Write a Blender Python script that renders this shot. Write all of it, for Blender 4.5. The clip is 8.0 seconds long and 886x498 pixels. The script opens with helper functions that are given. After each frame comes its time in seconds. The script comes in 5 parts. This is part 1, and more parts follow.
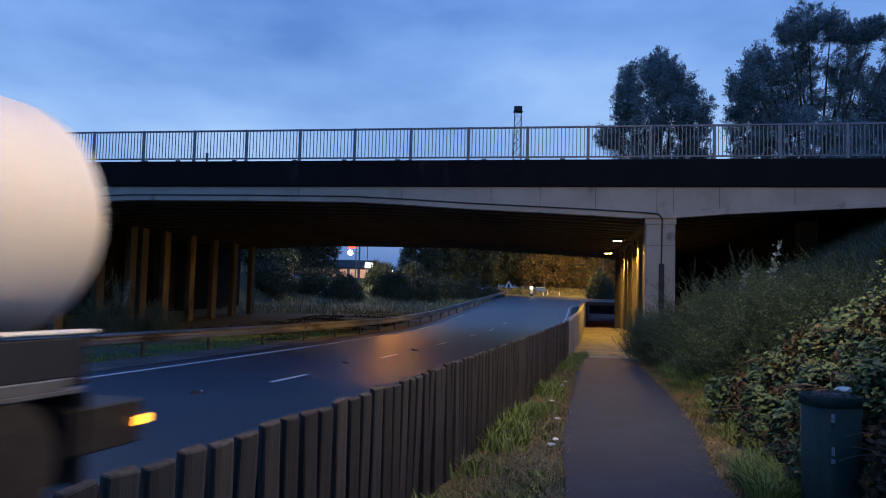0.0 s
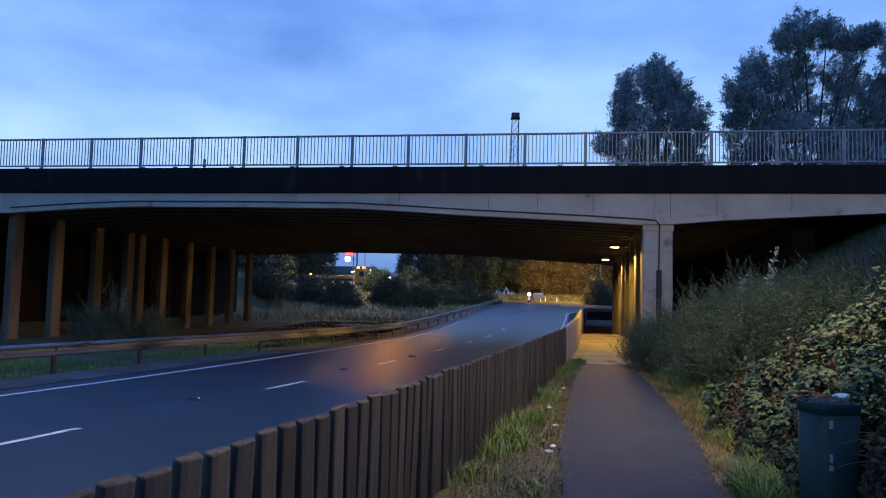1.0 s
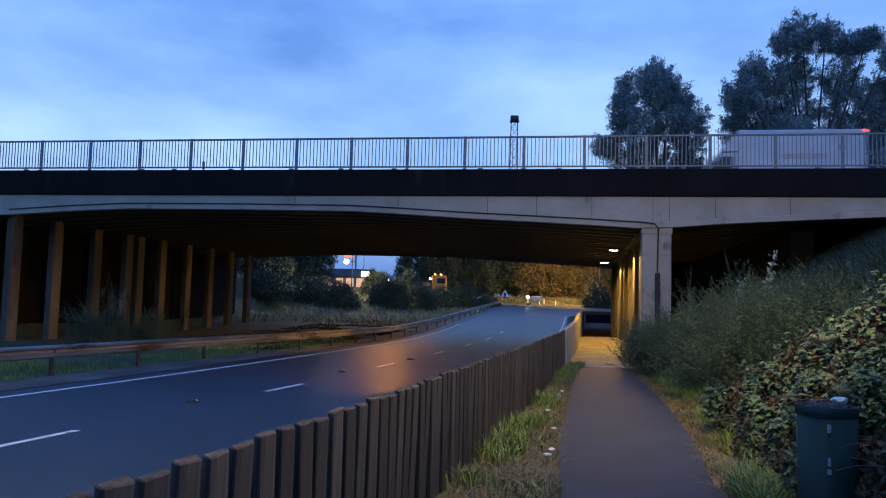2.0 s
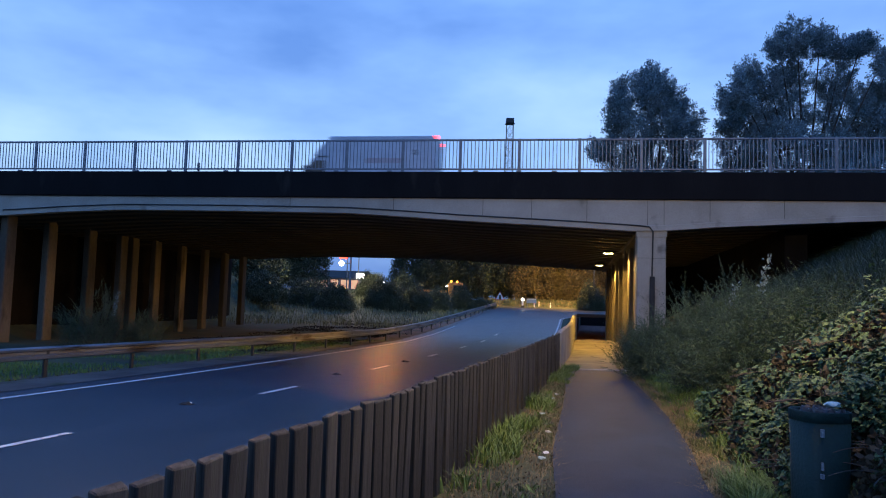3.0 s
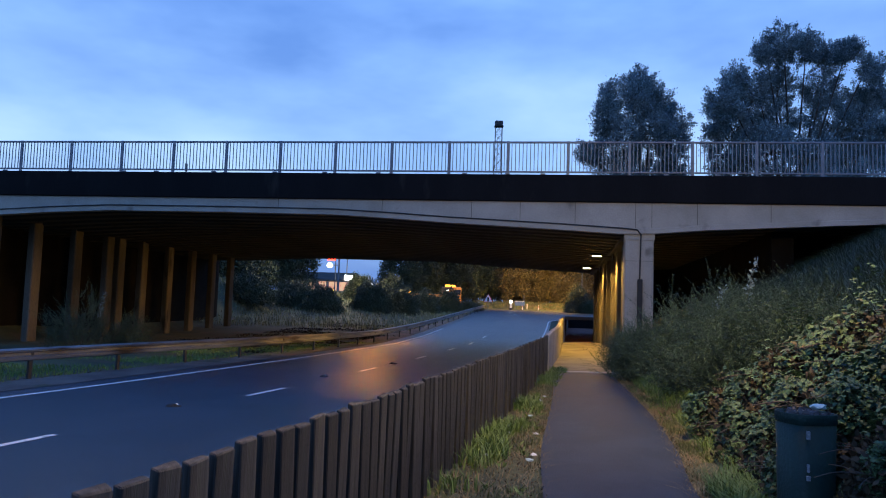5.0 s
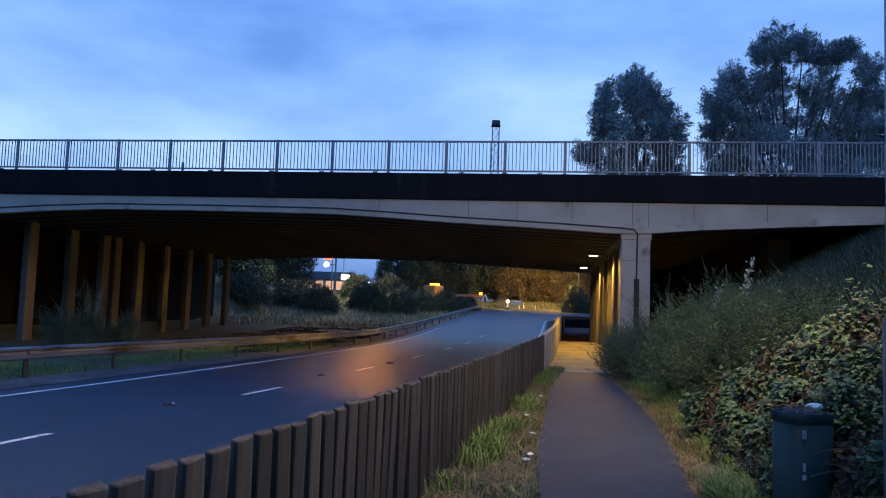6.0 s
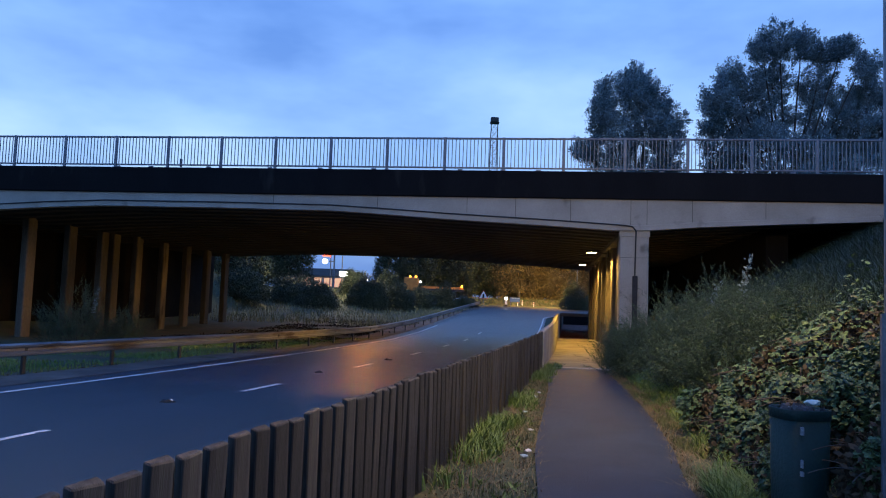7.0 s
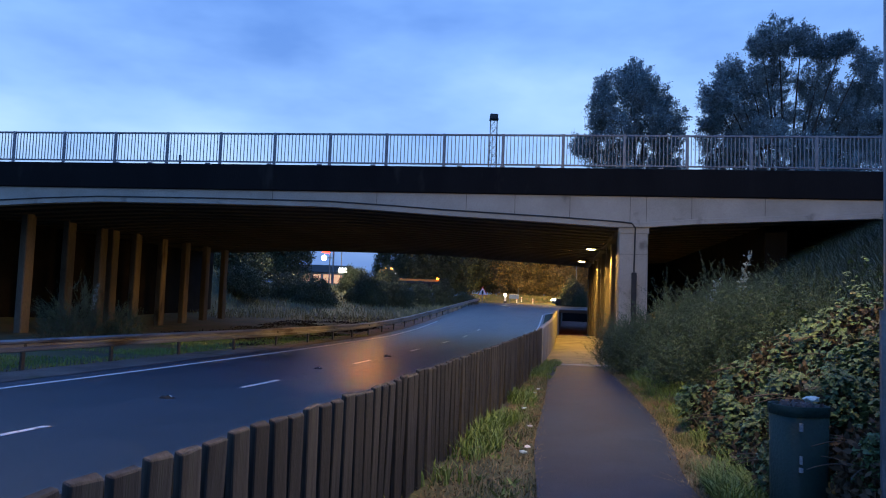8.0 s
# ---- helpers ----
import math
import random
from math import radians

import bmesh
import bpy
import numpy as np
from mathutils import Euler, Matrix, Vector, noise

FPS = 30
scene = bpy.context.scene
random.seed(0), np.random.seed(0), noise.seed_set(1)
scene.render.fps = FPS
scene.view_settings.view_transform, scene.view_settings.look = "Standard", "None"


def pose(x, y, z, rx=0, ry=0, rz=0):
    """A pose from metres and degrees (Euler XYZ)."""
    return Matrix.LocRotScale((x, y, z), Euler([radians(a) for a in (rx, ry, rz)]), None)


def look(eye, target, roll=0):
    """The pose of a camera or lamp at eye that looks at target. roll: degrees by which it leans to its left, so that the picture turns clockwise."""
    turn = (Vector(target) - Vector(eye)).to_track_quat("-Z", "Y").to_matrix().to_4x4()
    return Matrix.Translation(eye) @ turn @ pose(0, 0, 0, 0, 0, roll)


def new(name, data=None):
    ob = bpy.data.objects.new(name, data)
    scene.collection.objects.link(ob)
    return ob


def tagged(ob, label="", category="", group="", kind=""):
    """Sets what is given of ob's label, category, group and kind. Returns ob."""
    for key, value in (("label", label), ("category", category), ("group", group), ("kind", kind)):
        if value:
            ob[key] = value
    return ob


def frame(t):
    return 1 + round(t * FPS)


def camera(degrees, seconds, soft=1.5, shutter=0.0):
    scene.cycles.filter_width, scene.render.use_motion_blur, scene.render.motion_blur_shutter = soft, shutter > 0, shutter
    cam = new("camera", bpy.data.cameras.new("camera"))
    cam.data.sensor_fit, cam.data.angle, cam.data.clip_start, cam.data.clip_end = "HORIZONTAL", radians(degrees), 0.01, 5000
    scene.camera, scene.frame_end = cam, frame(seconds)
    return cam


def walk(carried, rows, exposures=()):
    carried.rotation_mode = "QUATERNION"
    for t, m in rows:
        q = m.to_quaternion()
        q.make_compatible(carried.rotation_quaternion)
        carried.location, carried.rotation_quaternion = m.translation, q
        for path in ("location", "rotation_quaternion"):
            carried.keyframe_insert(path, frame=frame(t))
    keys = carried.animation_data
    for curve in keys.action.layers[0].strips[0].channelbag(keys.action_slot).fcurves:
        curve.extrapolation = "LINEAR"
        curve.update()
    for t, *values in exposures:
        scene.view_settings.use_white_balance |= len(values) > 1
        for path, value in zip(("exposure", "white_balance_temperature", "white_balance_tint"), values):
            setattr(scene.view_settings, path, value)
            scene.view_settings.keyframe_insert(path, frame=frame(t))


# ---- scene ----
import functools

cam = camera(60, 8.0, soft=1.1, shutter=0.5)
WALK = [
    (0.0, look((0.0007, -0.0022, 1.5855), (-0.4439, 19.9543, 2.8268), 1.464)),
    (0.5, look((0.0026, 0.0195, 1.5829), (-0.3949, 19.9708, 2.9196), 1.422)),
    (1.0, look((0.0010, 0.0041, 1.5882), (-0.3837, 19.9508, 2.9950), 1.432)),
    (1.5, look((0.0011, -0.0007, 1.5862), (-0.3895, 19.9430, 3.0337), 1.490)),
    (3.0, look((0.0003, -0.0084, 1.6041), (-0.2300, 19.9315, 3.1374), 1.727)),
    (3.5, look((-0.0031, -0.0051, 1.6016), (-0.1687, 19.9324, 3.1722), 1.806)),
    (4.0, look((-0.0021, 0.0012, 1.6007), (-0.0874, 19.9374, 3.1945), 1.822)),
    (4.5, look((-0.0000, -0.0000, 1.6000), (-0.0000, 19.9359, 3.2002), 1.850)),
    (6.0, look((-0.0003, 0.0055, 1.5950), (0.1492, 19.9417, 3.1840), 1.972)),
    (6.5, look((0.0006, 0.0105, 1.5928), (0.1722, 19.9494, 3.1461), 1.978)),
    (7.0, look((0.0027, 0.0112, 1.5905), (0.1931, 19.9529, 3.1039), 2.010)),
    (7.5, look((0.0020, 0.0128, 1.5906), (0.2345, 19.9583, 3.0472), 2.072)),
    (8.0, look((0.0011, 0.0168, 1.5873), (0.2158, 19.9648, 3.0128), 2.059)),
]
walk(cam, WALK, [(0.0, -0.42), (0.5, -0.16), (1.0, -0.03), (1.5, 0.0), (8.0, 0.0)])

# ---- world and lights ----
world = bpy.data.worlds.new("dusk")
scene.world = world
world.use_nodes = True


def build_world():
    nt = world.node_tree
    nt.nodes.clear()
    out = nt.nodes.new("ShaderNodeOutputWorld")
    bg = nt.nodes.new("ShaderNodeBackground")
    tc = nt.nodes.new("ShaderNodeTexCoord")
    mp = nt.nodes.new("ShaderNodeMapping")
    mp.inputs["Scale"].default_value = (1.0, 1.0, 2.6)
    mp.inputs["Location"].default_value = (0.35, 0.2, 0.1)
    n1 = nt.nodes.new("ShaderNodeTexNoise")
    n1.inputs["Scale"].default_value = 2.6
    n1.inputs["Detail"].default_value = 5
    n1.inputs["Roughness"].default_value = 0.5
    ramp = nt.nodes.new("ShaderNodeValToRGB")
    el = ramp.color_ramp.elements
    el[0].position, el[0].color = 0.30, (0.15, 0.31, 0.68, 1)
    el[1].position, el[1].color = 0.68, (0.44, 0.66, 1.0, 1)
    mid = el.new(0.5)
    mid.color = (0.29, 0.50, 0.90, 1)
    sky = nt.nodes.new("ShaderNodeTexSky")
    sky.sky_type = "NISHITA"
    sky.sun_disc = False
    sky.sun_elevation, sky.sun_rotation = radians(1.5), radians(200)
    dim = nt.nodes.new("ShaderNodeMixRGB")
    dim.blend_type = "MIX"
    dim.inputs[0].default_value = 0.012
    lk = nt.links.new
    lk(tc.outputs["Generated"], mp.inputs["Vector"])
    lk(mp.outputs[0], n1.inputs["Vector"])
    lk(n1.outputs["Fac"], ramp.inputs[0])
    lk(ramp.outputs[0], dim.inputs[1])
    lk(sky.outputs[0], dim.inputs[2])
    # deeper blue towards the zenith
    sep = nt.nodes.new("ShaderNodeSeparateXYZ")
    lk(tc.outputs["Generated"], sep.inputs[0])
    high = nt.nodes.new("ShaderNodeMapRange")
    high.inputs[1].default_value, high.inputs[2].default_value = 0.13, 0.72
    lk(sep.outputs["Z"], high.inputs[0])
    deep = nt.nodes.new("ShaderNodeMixRGB")
    deep.blend_type = "MULTIPLY"
    deep.inputs[2].default_value = (0.11, 0.38, 0.84, 1)
    lk(high.outputs[0], deep.inputs[0])
    lk(dim.outputs[0], deep.inputs[1])
    # duller towards the horizon, to darken the sky patch below the bridge
    low = nt.nodes.new("ShaderNodeMapRange")
    low.inputs[1].default_value, low.inputs[2].default_value = 0.17, 0.03
    lk(sep.outputs["Z"], low.inputs[0])
    dull = nt.nodes.new("ShaderNodeMixRGB")
    dull.blend_type = "MULTIPLY"
    dull.inputs[2].default_value = (0.33, 0.40, 0.56, 1)
    lk(low.outputs[0], dull.inputs[0])
    lk(deep.outputs[0], dull.inputs[1])
    lk(dull.outputs[0], bg.inputs[0])
    bg.inputs[1].default_value = 1.35
    lk(bg.outputs[0], out.inputs[0])


build_world()


def lamp(name, kind, place, energy, colour, size=0.1, target=None, spread=None, blend=1.0):
    d = bpy.data.lights.new(name, kind)
    d.energy, d.color = energy, colour
    if kind == "AREA":
        d.size = size
    else:
        d.shadow_soft_size = size
    if kind == "SPOT" and spread:
        d.spot_size, d.spot_blend = radians(spread), blend
    o = new(name, d)
    o.matrix_world = look(place, target) if target else Matrix.Translation(place)
    return o


SODIUM = (1.0, 0.56, 0.12)
AMBER = (1.0, 0.31, 0.02)
WARM = (1.0, 0.66, 0.27)
lamp("path_light", "SPOT", (7.05, 33.9, 4.1), 1500, SODIUM, 0.12, (6.2, 33.9, 0), 174, 0.12)
lamp("path_light", "SPOT", (8.35, 42.8, 4.1), 1500, SODIUM, 0.12, (7.5, 42.8, 0), 174, 0.12)
lamp("amber_street_light", "SPOT", (-7.6, 86.0, 9.2), 2700, AMBER, 0.15, (-2.0, 32.0, 0.0), 50)
# two extra beams at the path lamps, added to brighten barrier and columns
lamp("path_light", "SPOT", (6.95, 33.9, 4.08), 5200, (1.0, 0.50, 0.09), 0.12, (-8.0, 33.5, -0.3), 34, 0.6)
lamp("path_light", "SPOT", (8.25, 42.8, 4.08), 4600, (1.0, 0.50, 0.09), 0.12, (-9.0, 45.0, -0.3), 34, 0.6)
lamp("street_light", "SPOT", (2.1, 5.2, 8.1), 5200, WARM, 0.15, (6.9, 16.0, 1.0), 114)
# extra beam in the same head, added to brighten tanker and fence
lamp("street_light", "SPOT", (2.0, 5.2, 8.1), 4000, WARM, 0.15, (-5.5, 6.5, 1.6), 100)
lamp("far_street_light", "SPOT", (16.0, 100.0, 9.6), 17000, SODIUM, 0.2, (13.0, 106, 0), 165)
# fill light added over the far field to brighten its grass
lamp("field_fill_light", "SPOT", (-9.1, 78.0, 9.8), 6000, (1.0, 0.76, 0.40), 0.2, (-9.1, 78.1, 0), 148, 0.25)


# ---- materials ----
def mat(name, c1, c2, scale=4.0, rough=0.8, bump=0.2, fine=60.0, metal=0.0, spot=None, stretch=(1, 1, 1), rvar=0.1, per=0.0, spec=0.5):
    """Two scales of colour variation, roughness variation and a fine bump."""
    m = bpy.data.materials.new(name)
    m.use_nodes = True
    nt = m.node_tree
    lk = nt.links.new
    b = nt.nodes["Principled BSDF"]
    tc = nt.nodes.new("ShaderNodeTexCoord")
    mp = nt.nodes.new("ShaderNodeMapping")
    mp.inputs["Scale"].default_value = stretch
    lk(tc.outputs["Object"], mp.inputs["Vector"])
    n1 = nt.nodes.new("ShaderNodeTexNoise")
    n1.inputs["Scale"].default_value, n1.inputs["Detail"].default_value = scale, 6
    n2 = nt.nodes.new("ShaderNodeTexNoise")
    n2.inputs["Scale"].default_value, n2.inputs["Detail"].default_value = fine, 3
    for n in (n1, n2):
        lk(mp.outputs[0], n.inputs["Vector"])
    mix = nt.nodes.new("ShaderNodeMixRGB")
    mix.inputs[1].default_value, mix.inputs[2].default_value = (*c1, 1), (*c2, 1)
    r1 = nt.nodes.new("ShaderNodeMapRange")
    r1.inputs[1].default_value, r1.inputs[2].default_value = 0.35, 0.65
    lk(n1.outputs["Fac"], r1.inputs[0])
    lk(r1.outputs[0], mix.inputs[0])
    grain = nt.nodes.new("ShaderNodeMixRGB")
    grain.blend_type = "OVERLAY"
    grain.inputs[0].default_value = 0.45
    lk(mix.outputs[0], grain.inputs[1])
    lk(n2.outputs["Color"], grain.inputs[2])
    bw = nt.nodes.new("ShaderNodeRGBToBW")
    lk(n2.outputs["Color"], bw.inputs[0])
    lk(bw.outputs[0], grain.inputs[2])
    last = grain.outputs[0]
    if spot:
        n3 = nt.nodes.new("ShaderNodeTexNoise")
        n3.inputs["Scale"].default_value, n3.inputs["Detail"].default_value = spot[1], 4
        lk(mp.outputs[0], n3.inputs["Vector"])
        r3 = nt.nodes.new("ShaderNodeMapRange")
        r3.inputs[1].default_value, r3.inputs[2].default_value = spot[2], spot[2] + 0.1
        lk(n3.outputs["Fac"], r3.inputs[0])
        m3 = nt.nodes.new("ShaderNodeMixRGB")
        m3.inputs[2].default_value = (*spot[0], 1)
        lk(r3.outputs[0], m3.inputs[0])
        lk(last, m3.inputs[1])
        last = m3.outputs[0]
    if per:
        info = nt.nodes.new("ShaderNodeObjectInfo")
        geo = nt.nodes.new("ShaderNodeNewGeometry")
        add = nt.nodes.new("ShaderNodeMath")
        add.operation = "ADD"
        lk(info.outputs["Random"], add.inputs[0])
        lk(geo.outputs["Random Per Island"], add.inputs[1])
        fr = nt.nodes.new("ShaderNodeMath")
        fr.operation = "FRACT"
        lk(add.outputs[0], fr.inputs[0])
        mr = nt.nodes.new("ShaderNodeMapRange")
        mr.inputs[3].default_value, mr.inputs[4].default_value = 1 - per, 1 + per
        lk(fr.outputs[0], mr.inputs[0])
        hs = nt.nodes.new("ShaderNodeHueSaturation")
        lk(mr.outputs[0], hs.inputs["Value"])
        lk(last, hs.inputs["Color"])
        last = hs.outputs[0]
    lk(last, b.inputs["Base Color"])
    rr = nt.nodes.new("ShaderNodeMapRange")
    rr.inputs[3].default_value, rr.inputs[4].default_value = max(0.03, rough - rvar), min(1, rough + rvar)
    lk(n1.outputs["Fac"], rr.inputs[0])
    lk(rr.outputs[0], b.inputs["Roughness"])
    b.inputs["Metallic"].default_value = metal
    b.inputs["Specular IOR Level"].default_value = spec
    if bump:
        bp = nt.nodes.new("ShaderNodeBump")
        bp.inputs["Strength"].default_value, bp.inputs["Distance"].default_value = bump, 0.02
        lk(n2.outputs["Fac"], bp.inputs["Height"])
        lk(bp.outputs[0], b.inputs["Normal"])
    return m


def glow(name, colour, strength):
    m = bpy.data.materials.new(name)
    m.use_nodes = True
    b = m.node_tree.nodes["Principled BSDF"]
    b.inputs["Base Color"].default_value = (*colour, 1)
    b.inputs["Emission Color"].default_value = (*colour, 1)
    b.inputs["Emission Strength"].default_value = strength
    return m


ASPHALT = mat("wet_asphalt", (0.008, 0.012, 0.022), (0.015, 0.021, 0.036), 0.5, 0.34, 0.9, 90, rvar=0.07, spec=0.95)
TARMAC = mat("path_tarmac", (0.010, 0.018, 0.030), (0.026, 0.039, 0.058), 1.3, 0.76, 0.5, 70, rvar=0.1, spec=0.45)
PAINT = mat("road_paint", (0.62, 0.62, 0.6), (0.8, 0.8, 0.78), 3, 0.5, 0.2, 40, spot=((0.12, 0.12, 0.12), 9, 0.6))
CONCRETE = mat("concrete", (0.29, 0.27, 0.225), (0.38, 0.355, 0.305), 0.7, 0.85, 0.25, 30, spot=((0.17, 0.155, 0.13), 1.1, 0.62))
OLD_CONCRETE = mat("stained_concrete", (0.26, 0.245, 0.22), (0.40, 0.38, 0.34), 0.8, 0.88, 0.3, 25, spot=((0.13, 0.12, 0.1), 1.6, 0.56), stretch=(1, 1, 0.35))
# concrete darkened to put under-bridge and subway shade into colour; joints too
SOFFIT = mat("shade_dark_concrete", (0.05, 0.044, 0.036), (0.09, 0.08, 0.066), 0.6, 0.9, 0.3, 20, stretch=(0.4, 1, 1))
# columns below the deck: their shade is put into this darker concrete
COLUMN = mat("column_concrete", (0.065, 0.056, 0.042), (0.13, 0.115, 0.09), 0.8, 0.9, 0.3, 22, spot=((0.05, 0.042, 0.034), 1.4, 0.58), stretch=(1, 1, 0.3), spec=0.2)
# near-black concrete that stands in for the deep shade under the bridge
SHADE_BLACK = mat("shade_black_concrete", (0.006, 0.005, 0.004), (0.014, 0.012, 0.010), 0.8, 0.95, 0.3, 20, spec=0.1)
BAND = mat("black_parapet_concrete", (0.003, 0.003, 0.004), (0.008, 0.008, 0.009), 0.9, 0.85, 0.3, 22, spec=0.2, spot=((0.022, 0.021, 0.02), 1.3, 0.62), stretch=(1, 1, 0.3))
STEEL = mat("galvanised_steel", (0.13, 0.145, 0.17), (0.20, 0.22, 0.25), 3, 0.5, 0.1, 50, metal=0.6)
RAIL = mat("weathered_barrier_steel", (0.12, 0.12, 0.12), (0.25, 0.245, 0.24), 1.4, 0.4, 0.12, 30, metal=0.5, spot=((0.05, 0.035, 0.025), 1.1, 0.56), stretch=(1, 0.4, 3))
# near-black wood that puts the shade between fence boards into colour
GAP_WOOD = mat("gap_shade_wood", (0.006, 0.005, 0.004), (0.014, 0.012, 0.010), 3.0, 0.9, 0.4, 26, stretch=(5, 5, 0.5))
WOOD = mat("weathered_board", (0.016, 0.0135, 0.010), (0.092, 0.080, 0.064), 1.6, 0.82, 0.45, 16, stretch=(12, 12, 0.7), per=0.4, spot=((0.030, 0.036, 0.018), 1.1, 0.60))
TURF = mat("turf", (0.03, 0.042, 0.016), (0.075, 0.08, 0.03), 0.7, 0.95, 0.9, 9, spot=((0.085, 0.062, 0.032), 0.9, 0.58))
DARKMETAL = mat("dark_metal", (0.03, 0.03, 0.032), (0.05, 0.05, 0.052), 5, 0.5, 0.1, 40, metal=0.4)
BIN_GREEN = mat("green_plastic", (0.006, 0.024, 0.021), (0.010, 0.034, 0.029), 3, 0.55, 0.25, 40, rvar=0.12, spec=0.25)
WHITE = mat("white_paint", (0.72, 0.73, 0.74), (0.82, 0.82, 0.82), 2, 0.35, 0.03, 20)
RUBBER = mat("rubber", (0.015, 0.015, 0.016), (0.03, 0.03, 0.03), 5, 0.8, 0.3, 60)
GLASS = mat("dark_glass", (0.015, 0.018, 0.02), (0.02, 0.022, 0.025), 2, 0.08, 0, 20, rvar=0.02)
BARK = mat("bark", (0.04, 0.033, 0.026), (0.085, 0.07, 0.055), 4, 0.9, 0.9, 20, stretch=(1, 1, 0.3))
WILLOW = mat("willow_leaf", (0.09, 0.15, 0.155), (0.24, 0.31, 0.315), 0.6, 0.5, 0, 20, per=0.5)
BRAMBLE = mat("bramble_leaf", (0.042, 0.088, 0.034), (0.105, 0.155, 0.056), 1.7, 0.58, 0.2, 60, per=0.6, spot=((0.12, 0.065, 0.028), 2.2, 0.58))
BROOM = mat("gorse_sprig", (0.020, 0.044, 0.020), (0.066, 0.102, 0.048), 1.4, 0.65, 0, 20, per=0.5, spot=((0.080, 0.066, 0.032), 1.2, 0.64))
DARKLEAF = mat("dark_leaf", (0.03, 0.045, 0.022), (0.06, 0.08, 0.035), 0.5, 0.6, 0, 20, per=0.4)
HEDGE = mat("hedge_leaf", (0.075, 0.062, 0.024), (0.15, 0.115, 0.045), 0.5, 0.6, 0, 20, per=0.45)
PALEGRASS = mat("pale_field_grass", (0.15, 0.165, 0.075), (0.25, 0.25, 0.12), 0.3, 0.7, 0, 20, per=0.3)
BANKGRASS = mat("bank_grass", (0.014, 0.034, 0.020), (0.032, 0.062, 0.034), 0.6, 0.65, 0, 20, per=0.45)
GRASS = mat("grass_blade", (0.06, 0.085, 0.022), (0.13, 0.14, 0.045), 0.8, 0.6, 0, 20, per=0.4, spot=((0.22, 0.165, 0.08), 1.4, 0.5))
LUSH = mat("lush_grass", (0.10, 0.17, 0.028), (0.17, 0.235, 0.05), 1.2, 0.55, 0, 20, per=0.35)
STRAW = mat("straw", (0.16, 0.115, 0.05), (0.30, 0.23, 0.11), 2.5, 0.8, 0, 20, per=0.4)
GRAVEL = mat("verge_grit", (0.055, 0.047, 0.038), (0.13, 0.112, 0.09), 0.9, 0.85, 1.0, 26, spot=((0.04, 0.05, 0.022), 1.0, 0.58))
DIRTY_SLAB = mat("dirty_paving", (0.10, 0.085, 0.06), (0.20, 0.17, 0.125), 0.8, 0.8, 0.5, 22, spot=((0.06, 0.05, 0.035), 1.3, 0.55))
FLOOR_FLECK = mat("dark_floor_leaf", (0.012, 0.010, 0.007), (0.04, 0.03, 0.02), 2, 0.9, 0, 20, per=0.6)
DEAD = mat("dead_leaf", (0.06, 0.042, 0.022), (0.15, 0.105, 0.055), 3, 0.85, 0, 20, per=0.6)
LAMP_ON = glow("sodium_glow", (1.0, 0.72, 0.30), 55)
WHITE_ON = glow("white_glow", (1.0, 0.95, 0.85), 12)
AMBER_ON = glow("amber_glow", (1.0, 0.36, 0.03), 7)
RED_ON = glow("red_glow", (1.0, 0.04, 0.02), 8)


# ---- mesh helpers ----
def link(name, me, material, parent=None, label=""):
    if material and not me.materials:
        me.materials.append(material)
    o = new(name, me)
    if parent:
        o.parent = parent
    if label:
        o["label"] = label
    return o


def part(name, bm, material, parent=None, label="", smooth=False):
    me = bpy.data.meshes.new(name)
    bm.to_mesh(me)
    bm.free()
    if smooth:
        me.shade_smooth()
    return link(name, me, material, parent, label)


def raw(name, verts, faces, material, parent=None, label="", smooth=False):
    me = bpy.data.meshes.new(name)
    me.from_pydata([tuple(v) for v in verts], [], faces)
    me.update()
    if smooth:
        me.shade_smooth()
    return link(name, me, material, parent, label)


def anchor(name, place=(0, 0, 0), rz=0.0):
    o = new(name)
    o.empty_display_size = 0.2
    o.matrix_world = Matrix.Translation(place) @ Matrix.Rotation(rz, 4, "Z")
    return o


def box(bm, lo, hi, bevel=0.0, m=None):
    """A box from corner to corner, with bevelled edges."""
    size = Vector(hi) - Vector(lo)
    mid = (Vector(hi) + Vector(lo)) / 2
    r = bmesh.ops.create_cube(bm, size=1.0)
    vs = r["verts"]
    bmesh.ops.scale(bm, vec=size, verts=vs)
    bmesh.ops.translate(bm, vec=mid, verts=vs)
    if bevel:
        es = list({e for v in vs for e in v.link_edges})
        r = bmesh.ops.bevel(bm, geom=es, offset=bevel, segments=1, affect="EDGES")
        vs = list({v for f in r["faces"] for v in f.verts} | {v for v in vs if v.is_valid})
    if m is not None:
        bmesh.ops.transform(bm, matrix=m, verts=[v for v in vs if v.is_valid])
    return vs


def rod(bm, p, q, r0, r1=None, seg=8):
    """A tapered rod from p to q."""
    p, q = Vector(p), Vector(q)
    r1 = r0 if r1 is None else r1
    turn = (q - p).to_track_quat("Z", "Y").to_matrix()
    ends = []
    for c, r in ((p, r0), (q, r1)):
        ends.append([bm.verts.new(c + turn @ Vector((r * math.cos(2 * math.pi * k / seg), r * math.sin(2 * math.pi * k / seg), 0))) for k in range(seg)])
    a, b = ends
    for k in range(seg):
        j = (k + 1) % seg
        bm.faces.new((a[k], a[j], b[j], b[k]))
    bm.faces.new(a[::-1])
    bm.faces.new(b)
    return a + b


def boxed(name, lo, hi, material, parent=None, bevel=0.01, label="", m=None):
    bm = bmesh.new()
    box(bm, lo, hi, bevel, m)
    return part(name, bm, material, parent, label)


